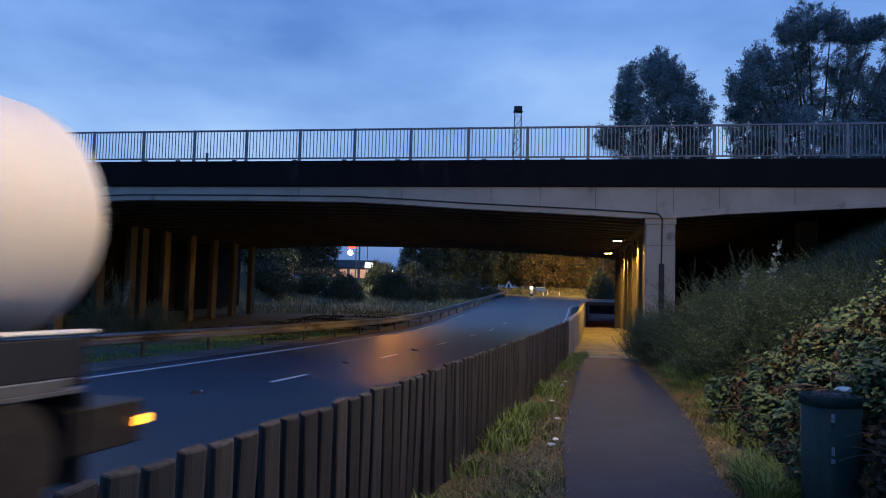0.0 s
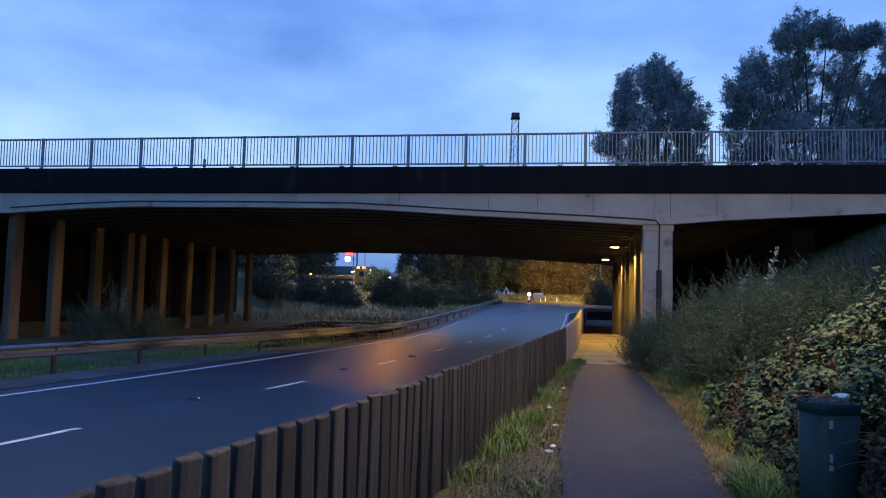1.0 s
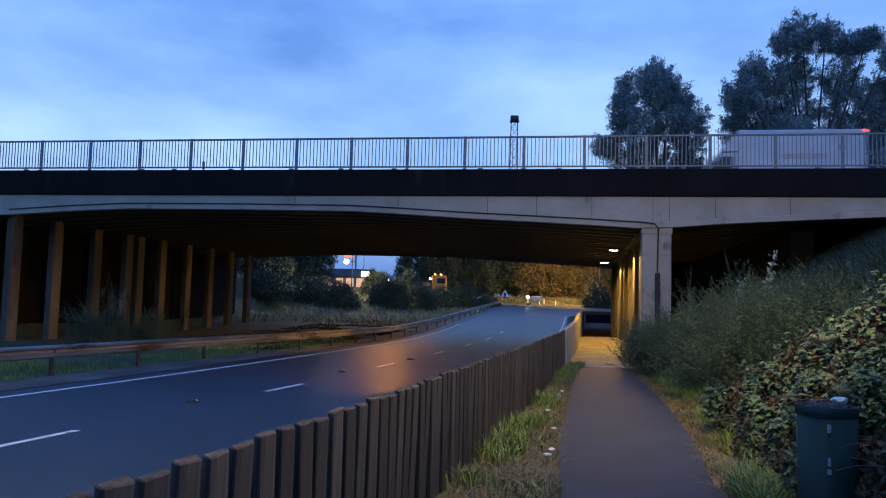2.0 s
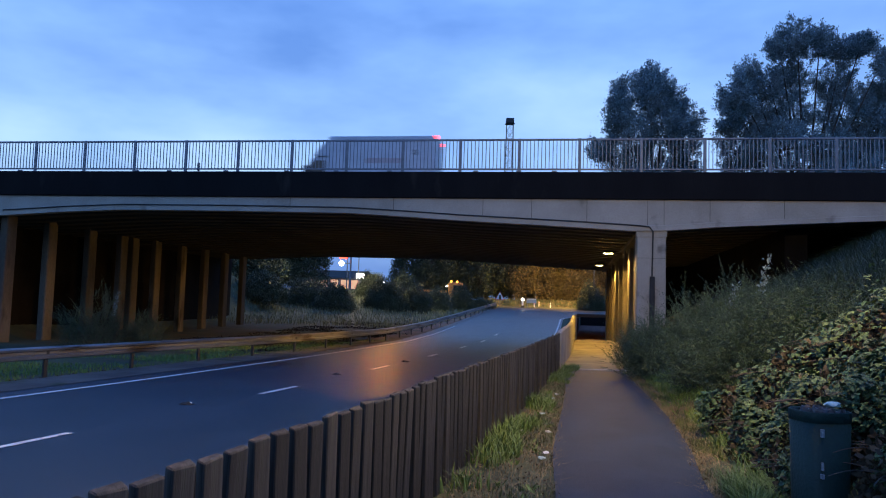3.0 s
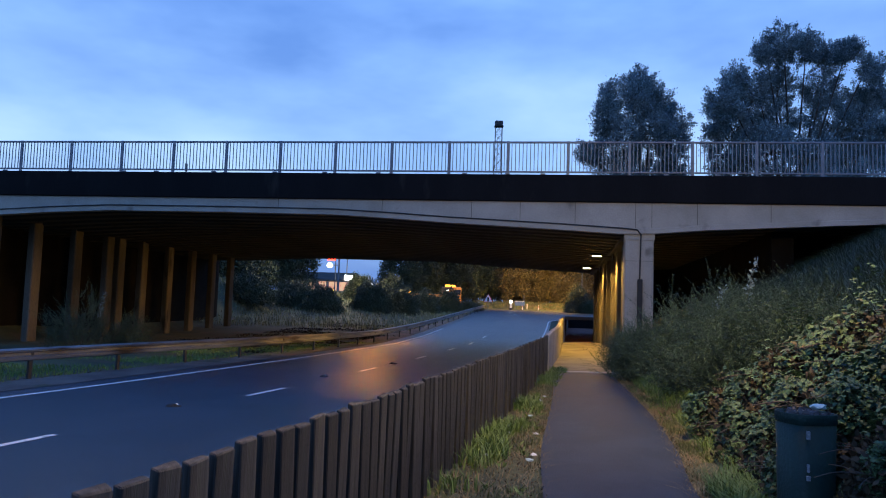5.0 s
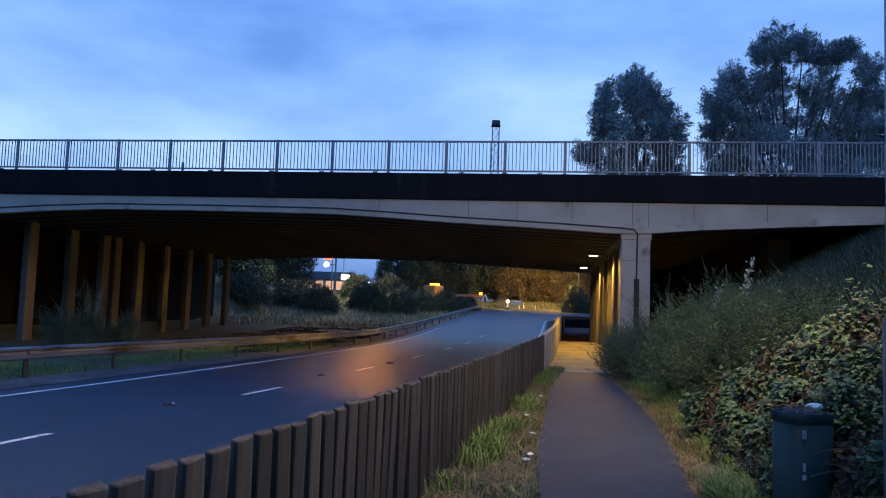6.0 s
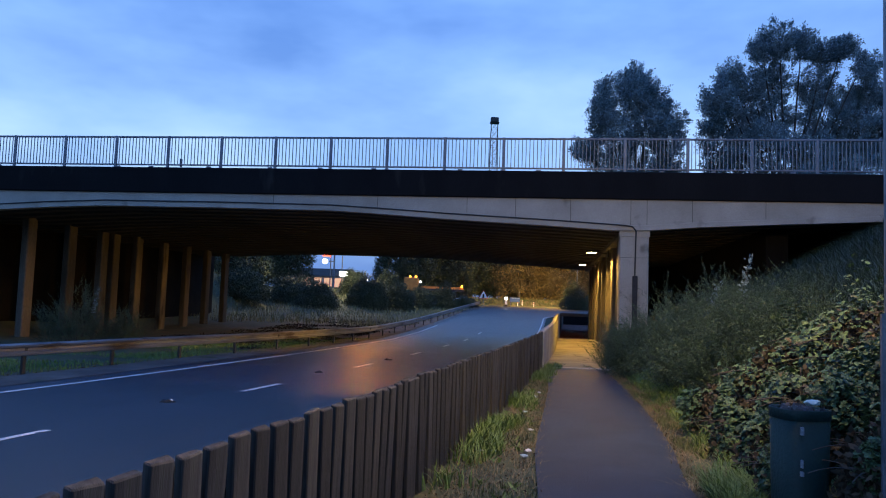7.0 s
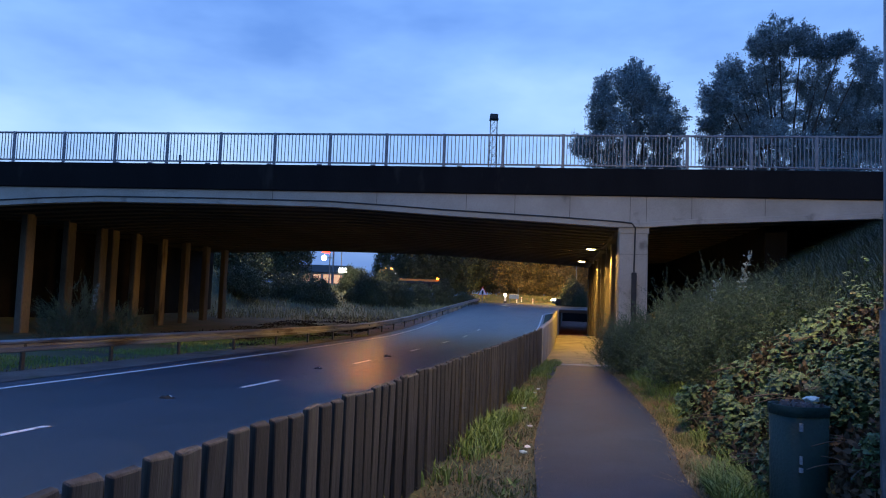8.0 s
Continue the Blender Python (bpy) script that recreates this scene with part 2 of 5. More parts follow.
def curve_x(pts, y):
    """Smooth x over y through points (y, x): cubic with finite-difference slopes."""
    n = len(pts)
    if y <= pts[0][0]:
        s = (pts[1][1] - pts[0][1]) / (pts[1][0] - pts[0][0])
        return pts[0][1] + s * (y - pts[0][0])
    if y >= pts[-1][0]:
        s = (pts[-1][1] - pts[-2][1]) / (pts[-1][0] - pts[-2][0])
        return pts[-1][1] + s * (y - pts[-1][0])
    i = max(k for k in range(n - 1) if pts[k][0] <= y)

    def slope(k):
        a, b = max(k - 1, 0), min(k + 1, n - 1)
        return (pts[b][1] - pts[a][1]) / (pts[b][0] - pts[a][0])

    (y0, x0), (y1, x1) = pts[i], pts[i + 1]
    h = y1 - y0
    t = (y - y0) / h
    return ((2 * t ** 3 - 3 * t ** 2 + 1) * x0 + (t ** 3 - 2 * t ** 2 + t) * h * slope(i)
            + (3 * t ** 2 - 2 * t ** 3) * x1 + (t ** 3 - t ** 2) * h * slope(i + 1))


def step(a, b, v):
    t = min(1.0, max(0.0, (v - a) / (b - a)))
    return t * t * (3 - 2 * t)


# ---- plan ----
CENTRE = [(3.6, -7.15), (10.4, -5.4), (17.2, -3.65), (24.1, -2.1), (30.6, -0.72), (38, 0.68), (45, 1.95), (52, 3.15), (70, 6.1), (92, 9.4), (104, 11.1)]
FENCE = [(-2, -1.98), (2.5, -1.06), (5.14, -0.45), (8.3, 0.19), (12.4, 1.12), (16.8, 2.06), (21.2, 3.02)]
PATH_L = [(0, 0.15), (6.84, 0.97), (9.1, 1.25), (12.0, 1.75), (16.5, 2.5), (21.2, 3.1), (31, 4.95), (41.7, 6.75), (66, 11.0)]
PATH_R = [(0, 1.62), (7.0, 2.4), (9.4, 2.94), (12.4, 3.5), (17, 4.2), (21.9, 4.95), (31, 6.9), (41.8, 9.0), (66, 13.7)]
GUARD = [(14, -11.15), (19.7, -9.6), (24.5, -8.25), (28, -7.15), (32.2, -5.95), (38, -4.6), (50, -2.35), (65, 0.4), (92, 5.0), (97, 5.9)]
ROAD_Z = [(-200, -0.35), (30, -0.35), (44, -0.34), (52, -0.14), (60, 0.2), (90, 1.5), (100, 1.9), (120, 2.0)]
PATH_Z = [(-200, 0.0), (22, 0.0), (45, 0.0), (58, -0.45), (66, -0.75), (90, -0.8)]


def road_z(y):
    return float(np.interp(y, [p[0] for p in ROAD_Z], [p[1] for p in ROAD_Z]))


def path_z(y):
    return float(np.interp(y, [p[0] for p in PATH_Z], [p[1] for p in PATH_Z]))


@functools.lru_cache(maxsize=None)
def line_at(which, step_no):
    """A plan line at every two centimetres."""
    return curve_x((PATH_L, PATH_R, FENCE, CENTRE, GUARD)[which], step_no * 0.02)


def path_lo(y):
    return line_at(0, round(y * 50))


def path_hi(y):
    return line_at(1, round(y * 50))


def wall_x(y):
    """The line that parts road and footpath: the fence, then the retaining wall."""
    return line_at(2, round(y * 50)) if y < 21.2 else path_lo(y) - 0.18


def bank_rise(x, y):
    """Height of the planted bank beside the footpath."""
    d = x - path_hi(y) - 0.35
    return 0.0 if d < 0 else min(0.50 * d + 0.04 * math.sin(x * 2.1 + y * 1.3) * min(1, d), 6.2)


def ground_z(x, y):
    zr, zp = road_z(y) - 0.06, path_z(y) - 0.035
    w = wall_x(y)
    left = zr
    c = line_at(3, round(y * 50))
    d = c - 7.5 - x
    if d > 0:
        left += 0.05 * step(0, 4, d) + 0.03 * math.sin(x * 0.9) * math.sin(y * 0.7) * step(0, 3, d)
        left = max(left, road_z(y) - 0.06 + step(56, 100, y) * (3.3 - zr) * step(0, 10, d))
        across = (x + 17.29) * 0.98918 - (y - 31.04) * 0.1467
        left += 5.6 * step(3.2, 10.5, -across) * (1 - step(63, 80, y))
    t = step(w - 0.75, w - 0.1, x)
    right = zp + bank_rise(x, y) * (1 - step(52, 60, y))
    z = left * (1 - t) + right * t
    f = step(76.5, 81, y) if x > w - 1 else 0.0
    z = z * (1 - f) + (road_z(y) - 0.06) * f
    z += 1.15 * step(104, 112, y) * step(-12, -6, x - c)
    return z


def grid_mesh(name, xs, ys, fz, material):
    verts = [(x, y, fz(x, y)) for y in ys for x in xs]
    n = len(xs)
    faces = [(j * n + i, j * n + i + 1, (j + 1) * n + i + 1, (j + 1) * n + i) for j in range(len(ys) - 1) for i in range(n - 1)]
    return raw(name, verts, faces, material, smooth=True)


def axis(fine_lo, fine_hi, fine, far):
    v = list(np.arange(fine_lo, fine_hi + 1e-6, fine))
    s, lo, hi = fine, fine_lo, fine_hi
    while hi < far:
        s *= 1.35
        lo, hi = lo - s, hi + s
        v = [lo] + v + [hi]
    return [float(q) for q in v]


def strip(name, line, z, y0, y1, dy, offs, material, parent=None, dz=None):
    """A sheet along a line x(y), with offsets across it."""
    ys = np.arange(y0, y1 + 1e-6, dy)
    dz = dz or [0] * len(offs)
    verts, faces = [], []
    n = len(offs)
    for y in ys:
        for k, o in enumerate(offs):
            verts.append((line(y) + (o(y) if callable(o) else o), y, z(y) + dz[k]))
    for j in range(len(ys) - 1):
        for i in range(n - 1):
            faces.append((j * n + i, j * n + i + 1, (j + 1) * n + i + 1, (j + 1) * n + i))
    return raw(name, verts, faces, material, parent, smooth=True)


def centre(y):
    return curve_x(CENTRE, y)


# ---- ground, road and footpath ----
ground = grid_mesh("ground", axis(-14, 22, 0.4, 1800), axis(-6, 80, 0.5, 1800), ground_z, TURF)
tagged(ground, "rough turf and soil on verges and banks", "ground", kind="structure")


def flare(y):
    return 4.12 + 9.0 * step(74, 98, y)


road = strip("road", centre, road_z, -150, 104, 2.0, [-5.0, -4.0, -2, 0, 2, flare], ASPHALT, dz=[0, 0, 0.03, 0.05, 0.03, 0])
tagged(road, "wet dark asphalt slip road with two lanes", "road", kind="structure")


def lane_mark(y0, length, off=0.0, width=0.13):
    y1 = y0 + length
    pts = [y0, (y0 + y1) / 2, y1]
    verts = []
    crown = 0.05 - 0.01 * abs(off) - (0.01 if off else 0)
    for y in pts:
        for w in (-width / 2, width / 2):
            verts.append((centre(y) + off + w, y, road_z(y) + crown + 0.006))
    return raw("lane_mark", verts, [(0, 1, 3, 2), (2, 3, 5, 4)], PAINT, road)


for k in (*range(-8, 7), 11):
    lane_mark(9.15 + 7.02 * k, 1.72)
edge = strip("edge_line", centre, road_z, -100, 60, 1.0, [-4.17, -4.02], PAINT, road, dz=[0.008, 0.008])
edge.matrix_world = Matrix.Identity(4)
strip("edge_line", centre, road_z, -100, 96, 1.0, [lambda y: flare(y) - 0.3, lambda y: flare(y) - 0.18], PAINT, road, dz=[0.012, 0.012])

footpath = strip("footpath", lambda y: 0.0, path_z, -60, 57, 0.6, [path_lo, lambda y: (path_lo(y) + path_hi(y)) / 2, path_hi], TARMAC, dz=[0, 0.02, 0])
tagged(footpath, "narrow damp tarmac footpath between fence and bank", "footpath", kind="structure")

approach = strip("path_slab", lambda y: 0.0, path_z, 21.6, 60, 0.6, [lambda y: path_lo(y) + 0.0, lambda y: (path_lo(y) + path_hi(y)) / 2, lambda y: path_hi(y) + 0.5], DIRTY_SLAB, dz=[0.012, 0.03, 0.012])
tagged(approach, "dirty worn concrete paving of the path under bridge", "paving", kind="structure")

kerb = boxed("path_kerb", (path_lo(21.5), 21.35, -0.15), (path_hi(21.5) + 0.1, 21.62, 0.04), OLD_CONCRETE, bevel=0.012)
tagged(kerb, "pale concrete threshold kerb across the footpath", "kerb", kind="structure")
verge = strip("gravel_verge", centre, road_z, -60, 96, 1.0, [-7.2, -6.3, -5.6, -4.85], GRAVEL, dz=[-0.10, 0.0, 0.012, 0.012])
tagged(verge, "gritty brown roadside strip below the crash barrier", "verge", kind="structure")

# ---- bridge ----
BA = Vector((-17.29, 31.04, 0))
BU = Vector((0.98918, -0.1467, 0))
BN = Vector((0.1467, 0.98918, 0))
BRIDGE = Matrix(((BU.x, BN.x, 0, BA.x), (BU.y, BN.y, 0, BA.y), (0, 0, 1, 0), (0, 0, 0, 1)))
DEPTH = 27.0
# underside of the beams along the bridge: level in midspan, haunched at the columns
UNDER = [(-40, 5.15), (-9, 4.98), (-4, 4.82), (-1.2, 4.87), (1.67, 5.05), (4.1, 5.15), (8.9, 5.15), (13.4, 5.11), (15.6, 5.0), (17.8, 4.87), (22, 4.68), (24.0, 4.57), (25.25, 4.6), (26.9, 4.74), (29.8, 4.9), (33, 5.06), (38, 5.15), (70, 5.15)]


def bridge_at(s, n, z):
    return BRIDGE @ Vector((s, n, z))


bridge = anchor("bridge")
bridge.matrix_world = BRIDGE
tagged(bridge, "concrete road bridge with black parapet band and haunched beams", "bridge")


def beam_mesh(y0, y1, top, drop=0.0):
    """A beam along the bridge whose lower edge follows the haunches."""
    bm = bmesh.new()
    cols = []
    for s, z in UNDER:
        z -= drop
        cols.append([bm.verts.new(p) for p in ((s, y0, top), (s, y1, top), (s, y1, z), (s, y0, z))])
    for a, b in zip(cols, cols[1:]):
        for i in range(4):
            j = (i + 1) % 4
            bm.faces.new((a[i], b[i], b[j], a[j]))
    bm.faces.new(cols[0])
    bm.faces.new(cols[-1][::-1])
    bmesh.ops.recalc_face_normals(bm, faces=bm.faces)
    return bm


part("fascia_beam", beam_mesh(0.0, 0.35, 5.72), CONCRETE, bridge, "pale concrete edge beam")

def lip_mesh():
    bm = bmesh.new()
    cols = []
    for s, z in UNDER:
        cols.append([bm.verts.new(p) for p in ((s, -0.06, z + 0.17), (s, 0.0, z + 0.19), (s, 0.0, z - 0.004), (s, -0.06, z - 0.004))])
    for a, b in zip(cols, cols[1:]):
        for i in range(4):
            j = (i + 1) % 4
            bm.faces.new((a[i], b[i], b[j], a[j]))
    bmesh.ops.recalc_face_normals(bm, faces=bm.faces)
    return bm


part("drip_lip", lip_mesh(), CONCRETE, bridge)
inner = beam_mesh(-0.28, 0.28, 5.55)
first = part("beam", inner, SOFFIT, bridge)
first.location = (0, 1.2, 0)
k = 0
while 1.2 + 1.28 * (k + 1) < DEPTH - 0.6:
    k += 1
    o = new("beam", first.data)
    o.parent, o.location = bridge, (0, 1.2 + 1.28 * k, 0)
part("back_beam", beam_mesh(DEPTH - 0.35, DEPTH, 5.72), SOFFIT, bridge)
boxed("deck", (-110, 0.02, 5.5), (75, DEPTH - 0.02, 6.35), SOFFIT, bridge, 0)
boxed("carriageway", (-110, 2.4, 6.35), (75, DEPTH - 2.4, 6.62), ASPHALT, bridge, 0)
boxed("parapet_band", (-110, -0.10, 5.70), (75, 0.42, 6.70), BAND, bridge, 0.03, "black painted concrete parapet band")
boxed("parapet_band", (-110, DEPTH - 0.42, 5.70), (75, DEPTH + 0.1, 6.70), BAND, bridge, 0.03)


def column(s, n, w=0.62, d=0.8, z0=-0.5, z1=5.5, material=None):
    return boxed("column", (s - w / 2, n, z0), (s + w / 2, n + d, z1), material or OLD_CONCRETE, bridge, 0.04)


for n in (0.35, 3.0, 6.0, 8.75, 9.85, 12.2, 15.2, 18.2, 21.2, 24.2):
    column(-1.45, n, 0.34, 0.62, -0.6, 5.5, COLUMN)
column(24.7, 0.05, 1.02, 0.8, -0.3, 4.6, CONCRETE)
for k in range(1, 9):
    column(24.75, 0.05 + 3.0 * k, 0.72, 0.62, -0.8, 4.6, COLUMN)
boxed("column_cap", (24.2, 1.1, 4.45), (25.2, DEPTH - 0.4, 4.75), SOFFIT, bridge, 0.03)
# walls added to close the gaps behind the columns in black
boxed("shade_wall", (-4.9, 0.4, -0.6), (-4.1, DEPTH + 1.5, 5.6), SHADE_BLACK, bridge, 0.02)
boxed("gap_wall", (25.6, 25.4, -1.0), (30.0, 26.0, 5.6), SHADE_BLACK, bridge, 0.02)
boxed("shade_wall", (29.6, 1.5, -0.6), (30.4, DEPTH - 0.2, 5.6), SHADE_BLACK, bridge, 0.02)

# conduit on the front column
def conduit():
    bm = bmesh.new()
    pts = [(s, -0.08, z + 0.205) for s, z in UNDER if -2 < s < 23]
    pts += [(24.2, -0.1, 4.76), (24.6, -0.1, 4.72), (24.74, -0.06, 4.55), (24.74, 0.0, 4.3), (24.72, 0.0, 2.9)]
    rings = []
    for k, p in enumerate(pts):
        a, b = Vector(pts[max(k - 1, 0)]), Vector(pts[min(k + 1, len(pts) - 1)])
        way = (b - a).normalized()
        side = Vector((0, 1, 0))
        up = way.cross(side).normalized()
        rings.append([bm.verts.new(Vector(p) + 0.028 * (math.cos(q) * side + math.sin(q) * up)) for q in (radians(60 * i) for i in range(6))])
    for a, b in zip(rings, rings[1:]):
        for i in range(6):
            bm.faces.new((a[i], a[(i + 1) % 6], b[(i + 1) % 6], b[i]))
    bmesh.ops.recalc_face_normals(bm, faces=bm.faces)
    part("conduit", bm, RUBBER, bridge)
    bm = bmesh.new()
    box(bm, (24.64, -0.06, 0.3), (24.82, 0.06, 2.95), 0.02)
    part("conduit_cover", bm, RUBBER, bridge)


conduit()
for s in (11.1, 15.2, 18.6, 20.4, 22.4, 24.55, 25.12, 26.7, 29.2):
    boxed("panel_joint", (s - 0.008, -0.008, float(np.interp(s, [p[0] for p in UNDER], [p[1] for p in UNDER])) + 0.2), (s + 0.008, 0.0, 5.72), SOFFIT, bridge, 0)


boxed("column_joint", (24.2, 0.042, 3.6), (25.2, 0.05, 3.61), SOFFIT, bridge, 0)
boxed("column_head", (24.16, 0.02, 4.36), (25.24, 0.05, 4.6), CONCRETE, bridge, 0.01)


# ---- bridge railing ----
def railing(n, bays, first, lay):
    rail = anchor("bridge_railing")
    rail.matrix_world = BRIDGE @ Matrix.Translation((first, n, 6.70))
    tagged(rail, "galvanised steel railing with upright bars on bridge", "railing")
    bay = 2.213
    boxed("top_rail", (-0.1, -0.035, 1.205), (bays * bay + 0.1, 0.035, 1.275), STEEL, rail, 0.01)
    boxed("bottom_rail", (-0.1, -0.025, 0.10), (bays * bay + 0.1, 0.025, 0.16), STEEL, rail, 0.008)
    bm = bmesh.new()
    box(bm, (-0.055, -0.04, 0), (0.055, 0.04, 1.285), 0.012)
    box(bm, (-0.11, -0.09, 0), (0.11, 0.09, 0.025), 0.005)
    post = part("post", bm, STEEL, rail)
    for k in range(1, bays + 1):
        o = new("post", post.data)
        o.parent, o.location = rail, (k * bay, 0, 0)
    bm = bmesh.new()
    box(bm, (-0.013, -0.013, 0.12), (0.013, 0.013, 1.235), 0)
    bar = part("bar", bm, STEEL, rail)
    count, rest = 0, []
    for k in range(bays):
        for j in range(1, 16):
            x = k * bay + bay * j / 16
            if lay and lay[0] < first + x < lay[1] and count < 299:
                count += 1
                o = new("bar", bar.data)
                o.parent, o.location = rail, (x, 0, 0)
            else:
                rest.append(x)
    verts, faces = [], []
    for x in rest:
        b = len(verts)
        for z in (0.12, 1.235):
            verts += [(x - 0.013, -0.013, z), (x + 0.013, -0.013, z), (x + 0.013, 0.013, z), (x - 0.013, 0.013, z)]
        faces += [(b, b + 1, b + 5, b + 4), (b + 1, b + 2, b + 6, b + 5), (b + 2, b + 3, b + 7, b + 6), (b + 3, b, b + 4, b + 7)]
    o = raw("bar_run", verts, faces, STEEL, rail)
    tagged(o, kind="stuff")
    return rail


railing(0.12, 26, -0.02 - 2.213 * 4, (6, 36))


def kerb_clips():
    """Small fixings along the parapet top."""
    for k, s in enumerate((-0.6, 4.6, 6.0, 8.4, 10.9, 12.9, 15.0, 18.3, 19.9, 21.2, 25.6, 27.4, 30.1)):
        boxed("parapet_bracket", (s - 0.09, -0.05, 6.70), (s + 0.09, 0.03, 6.755), STEEL, bridge, 0.01)


kerb_clips()


def marker_post():
    t = anchor("marker_post", bridge_at(5.6, 3.2, 6.62))
    tagged(t, "thin dark marker post beside bridge carriageway", "post")
    bm = bmesh.new()
    rod(bm, (0, 0, 0), (0, 0, 1.0), 0.03, seg=8)
    part("stem", bm, DARKMETAL, t)
    boxed("head", (-0.05, -0.05, 0.7), (0.05, 0.05, 1.05), DARKMETAL, t, 0.015)


marker_post()


# ---- board fence beside the footpath ----
def fence_top(y):
    return float(np.interp(y, [-3, 2.5, 8.3, 12.4, 21.2], [1.0, 1.0, 0.985, 0.985, 1.02]))


def board_fence():
    fence = anchor("board_fence")
    tagged(fence, "weathered dark timber board fence along footpath", "fence")
    meshes, backs = [], []
    for k in range(6):
        bm = bmesh.new()
        rnd = random.Random(k)
        w, d = 0.160 + rnd.uniform(-0.007, 0.007), 0.036
        slant = 0.012
        vs = [bm.verts.new(p) for p in (
            (-w / 2, -d / 2, -0.25), (w / 2, -d / 2, -0.25), (w / 2, d / 2, -0.25), (-w / 2, d / 2, -0.25),
            (-w / 2, -d / 2, -slant), (w / 2, -d / 2, -slant + rnd.uniform(-0.012, 0.012)), (w / 2, d / 2, 0.0), (-w / 2, d / 2, rnd.uniform(-0.01, 0.01)))]
        for f in ((0, 1, 5, 4), (1, 2, 6, 5), (2, 3, 7, 6), (3, 0, 4, 7), (4, 5, 6, 7), (3, 2, 1, 0)):
            bm.faces.new([vs[i] for i in f])
        for v in vs[:4]:
            v.co.z = -1.12
        bmesh.ops.bevel(bm, geom=list(bm.edges), offset=0.006, segments=1, affect="EDGES")
        me = bpy.data.meshes.new("board")
        bm.to_mesh(me)
        bm.free()
        me.materials.append(WOOD)
        meshes.append(me)
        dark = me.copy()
        dark.materials[0] = GAP_WOOD
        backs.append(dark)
    y, k = -2.6, 0
    rnd = random.Random(5)
    while y < 21.1:
        x = curve_x(FENCE, y)
        dx = curve_x(FENCE, y + 0.1) - x
        ang = math.atan2(0.1, dx)
        o = new("board", meshes[rnd.randrange(6)])
        o.parent = fence
        o.matrix_world = (Matrix.Translation((x, y, fence_top(y) + rnd.uniform(-0.02, 0.014))) @ Matrix.Rotation(ang, 4, "Z")
                          @ pose(0, 0, 0, rnd.uniform(-1.2, 1.2), rnd.uniform(-0.8, 0.8), rnd.uniform(-3, 3)))
        # board added behind each gap and blackened, in place of the gap's shade
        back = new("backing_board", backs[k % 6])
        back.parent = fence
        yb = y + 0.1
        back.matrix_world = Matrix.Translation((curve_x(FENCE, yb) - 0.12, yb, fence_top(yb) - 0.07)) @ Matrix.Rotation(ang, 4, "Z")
        y += 0.207 * math.sin(ang)
        k += 1
    for z in (0.28, 0.78):
        bm = bmesh.new()
        ys = np.arange(-2.6, 21.0, 1.8)
        for a, b in zip(ys, ys[1:]):
            rod(bm, (curve_x(FENCE, a) - 0.055, a, z), (curve_x(FENCE, b) - 0.055, b, z), 0.03, seg=4)
        part("fence_rail", bm, WOOD, fence)
    for y in np.arange(-2.4, 21, 1.8):
        x = curve_x(FENCE, y) - 0.19
        boxed("post", (x - 0.05, y - 0.05, -0.5), (x + 0.05, y + 0.05, 0.9), WOOD, fence, 0.008)


board_fence()


# ---- retaining wall and subway mouth ----
def wall_top(y):
    return float(np.interp(y, [21.2, 30, 45, 60], [1.02, 1.14, 1.38, 1.5]))


def retaining_wall():
    wall = anchor("retaining_wall_1")
    tagged(wall, "concrete retaining wall beside the sunken footpath", "wall", kind="structure")
    ys = list(np.arange(21.3, 59.6, 2.4))
    for a, b in zip(ys, ys[1:]):
        bm = bmesh.new()
        c = []
        b2 = b - 0.015
        for y in (a, b2):
            x = path_lo(y) - 0.03
            t, z0 = wall_top(y), path_z(y) - 0.4
            c.append([bm.verts.new(p) for p in ((x, y, z0), (x, y, t - 0.03), (x - 0.03, y, t), (x - 0.13, y, t), (x - 0.16, y, t - 0.03), (x - 0.16, y, z0))])
        for i in range(6):
            j = (i + 1) % 6
            bm.faces.new((c[0][i], c[1][i], c[1][j], c[0][j]))
        bm.faces.new(c[0][::-1])
        bm.faces.new(c[1])
        bmesh.ops.recalc_face_normals(bm, faces=bm.faces)
        part("wall_panel", bm, OLD_CONCRETE, wall)


retaining_wall()


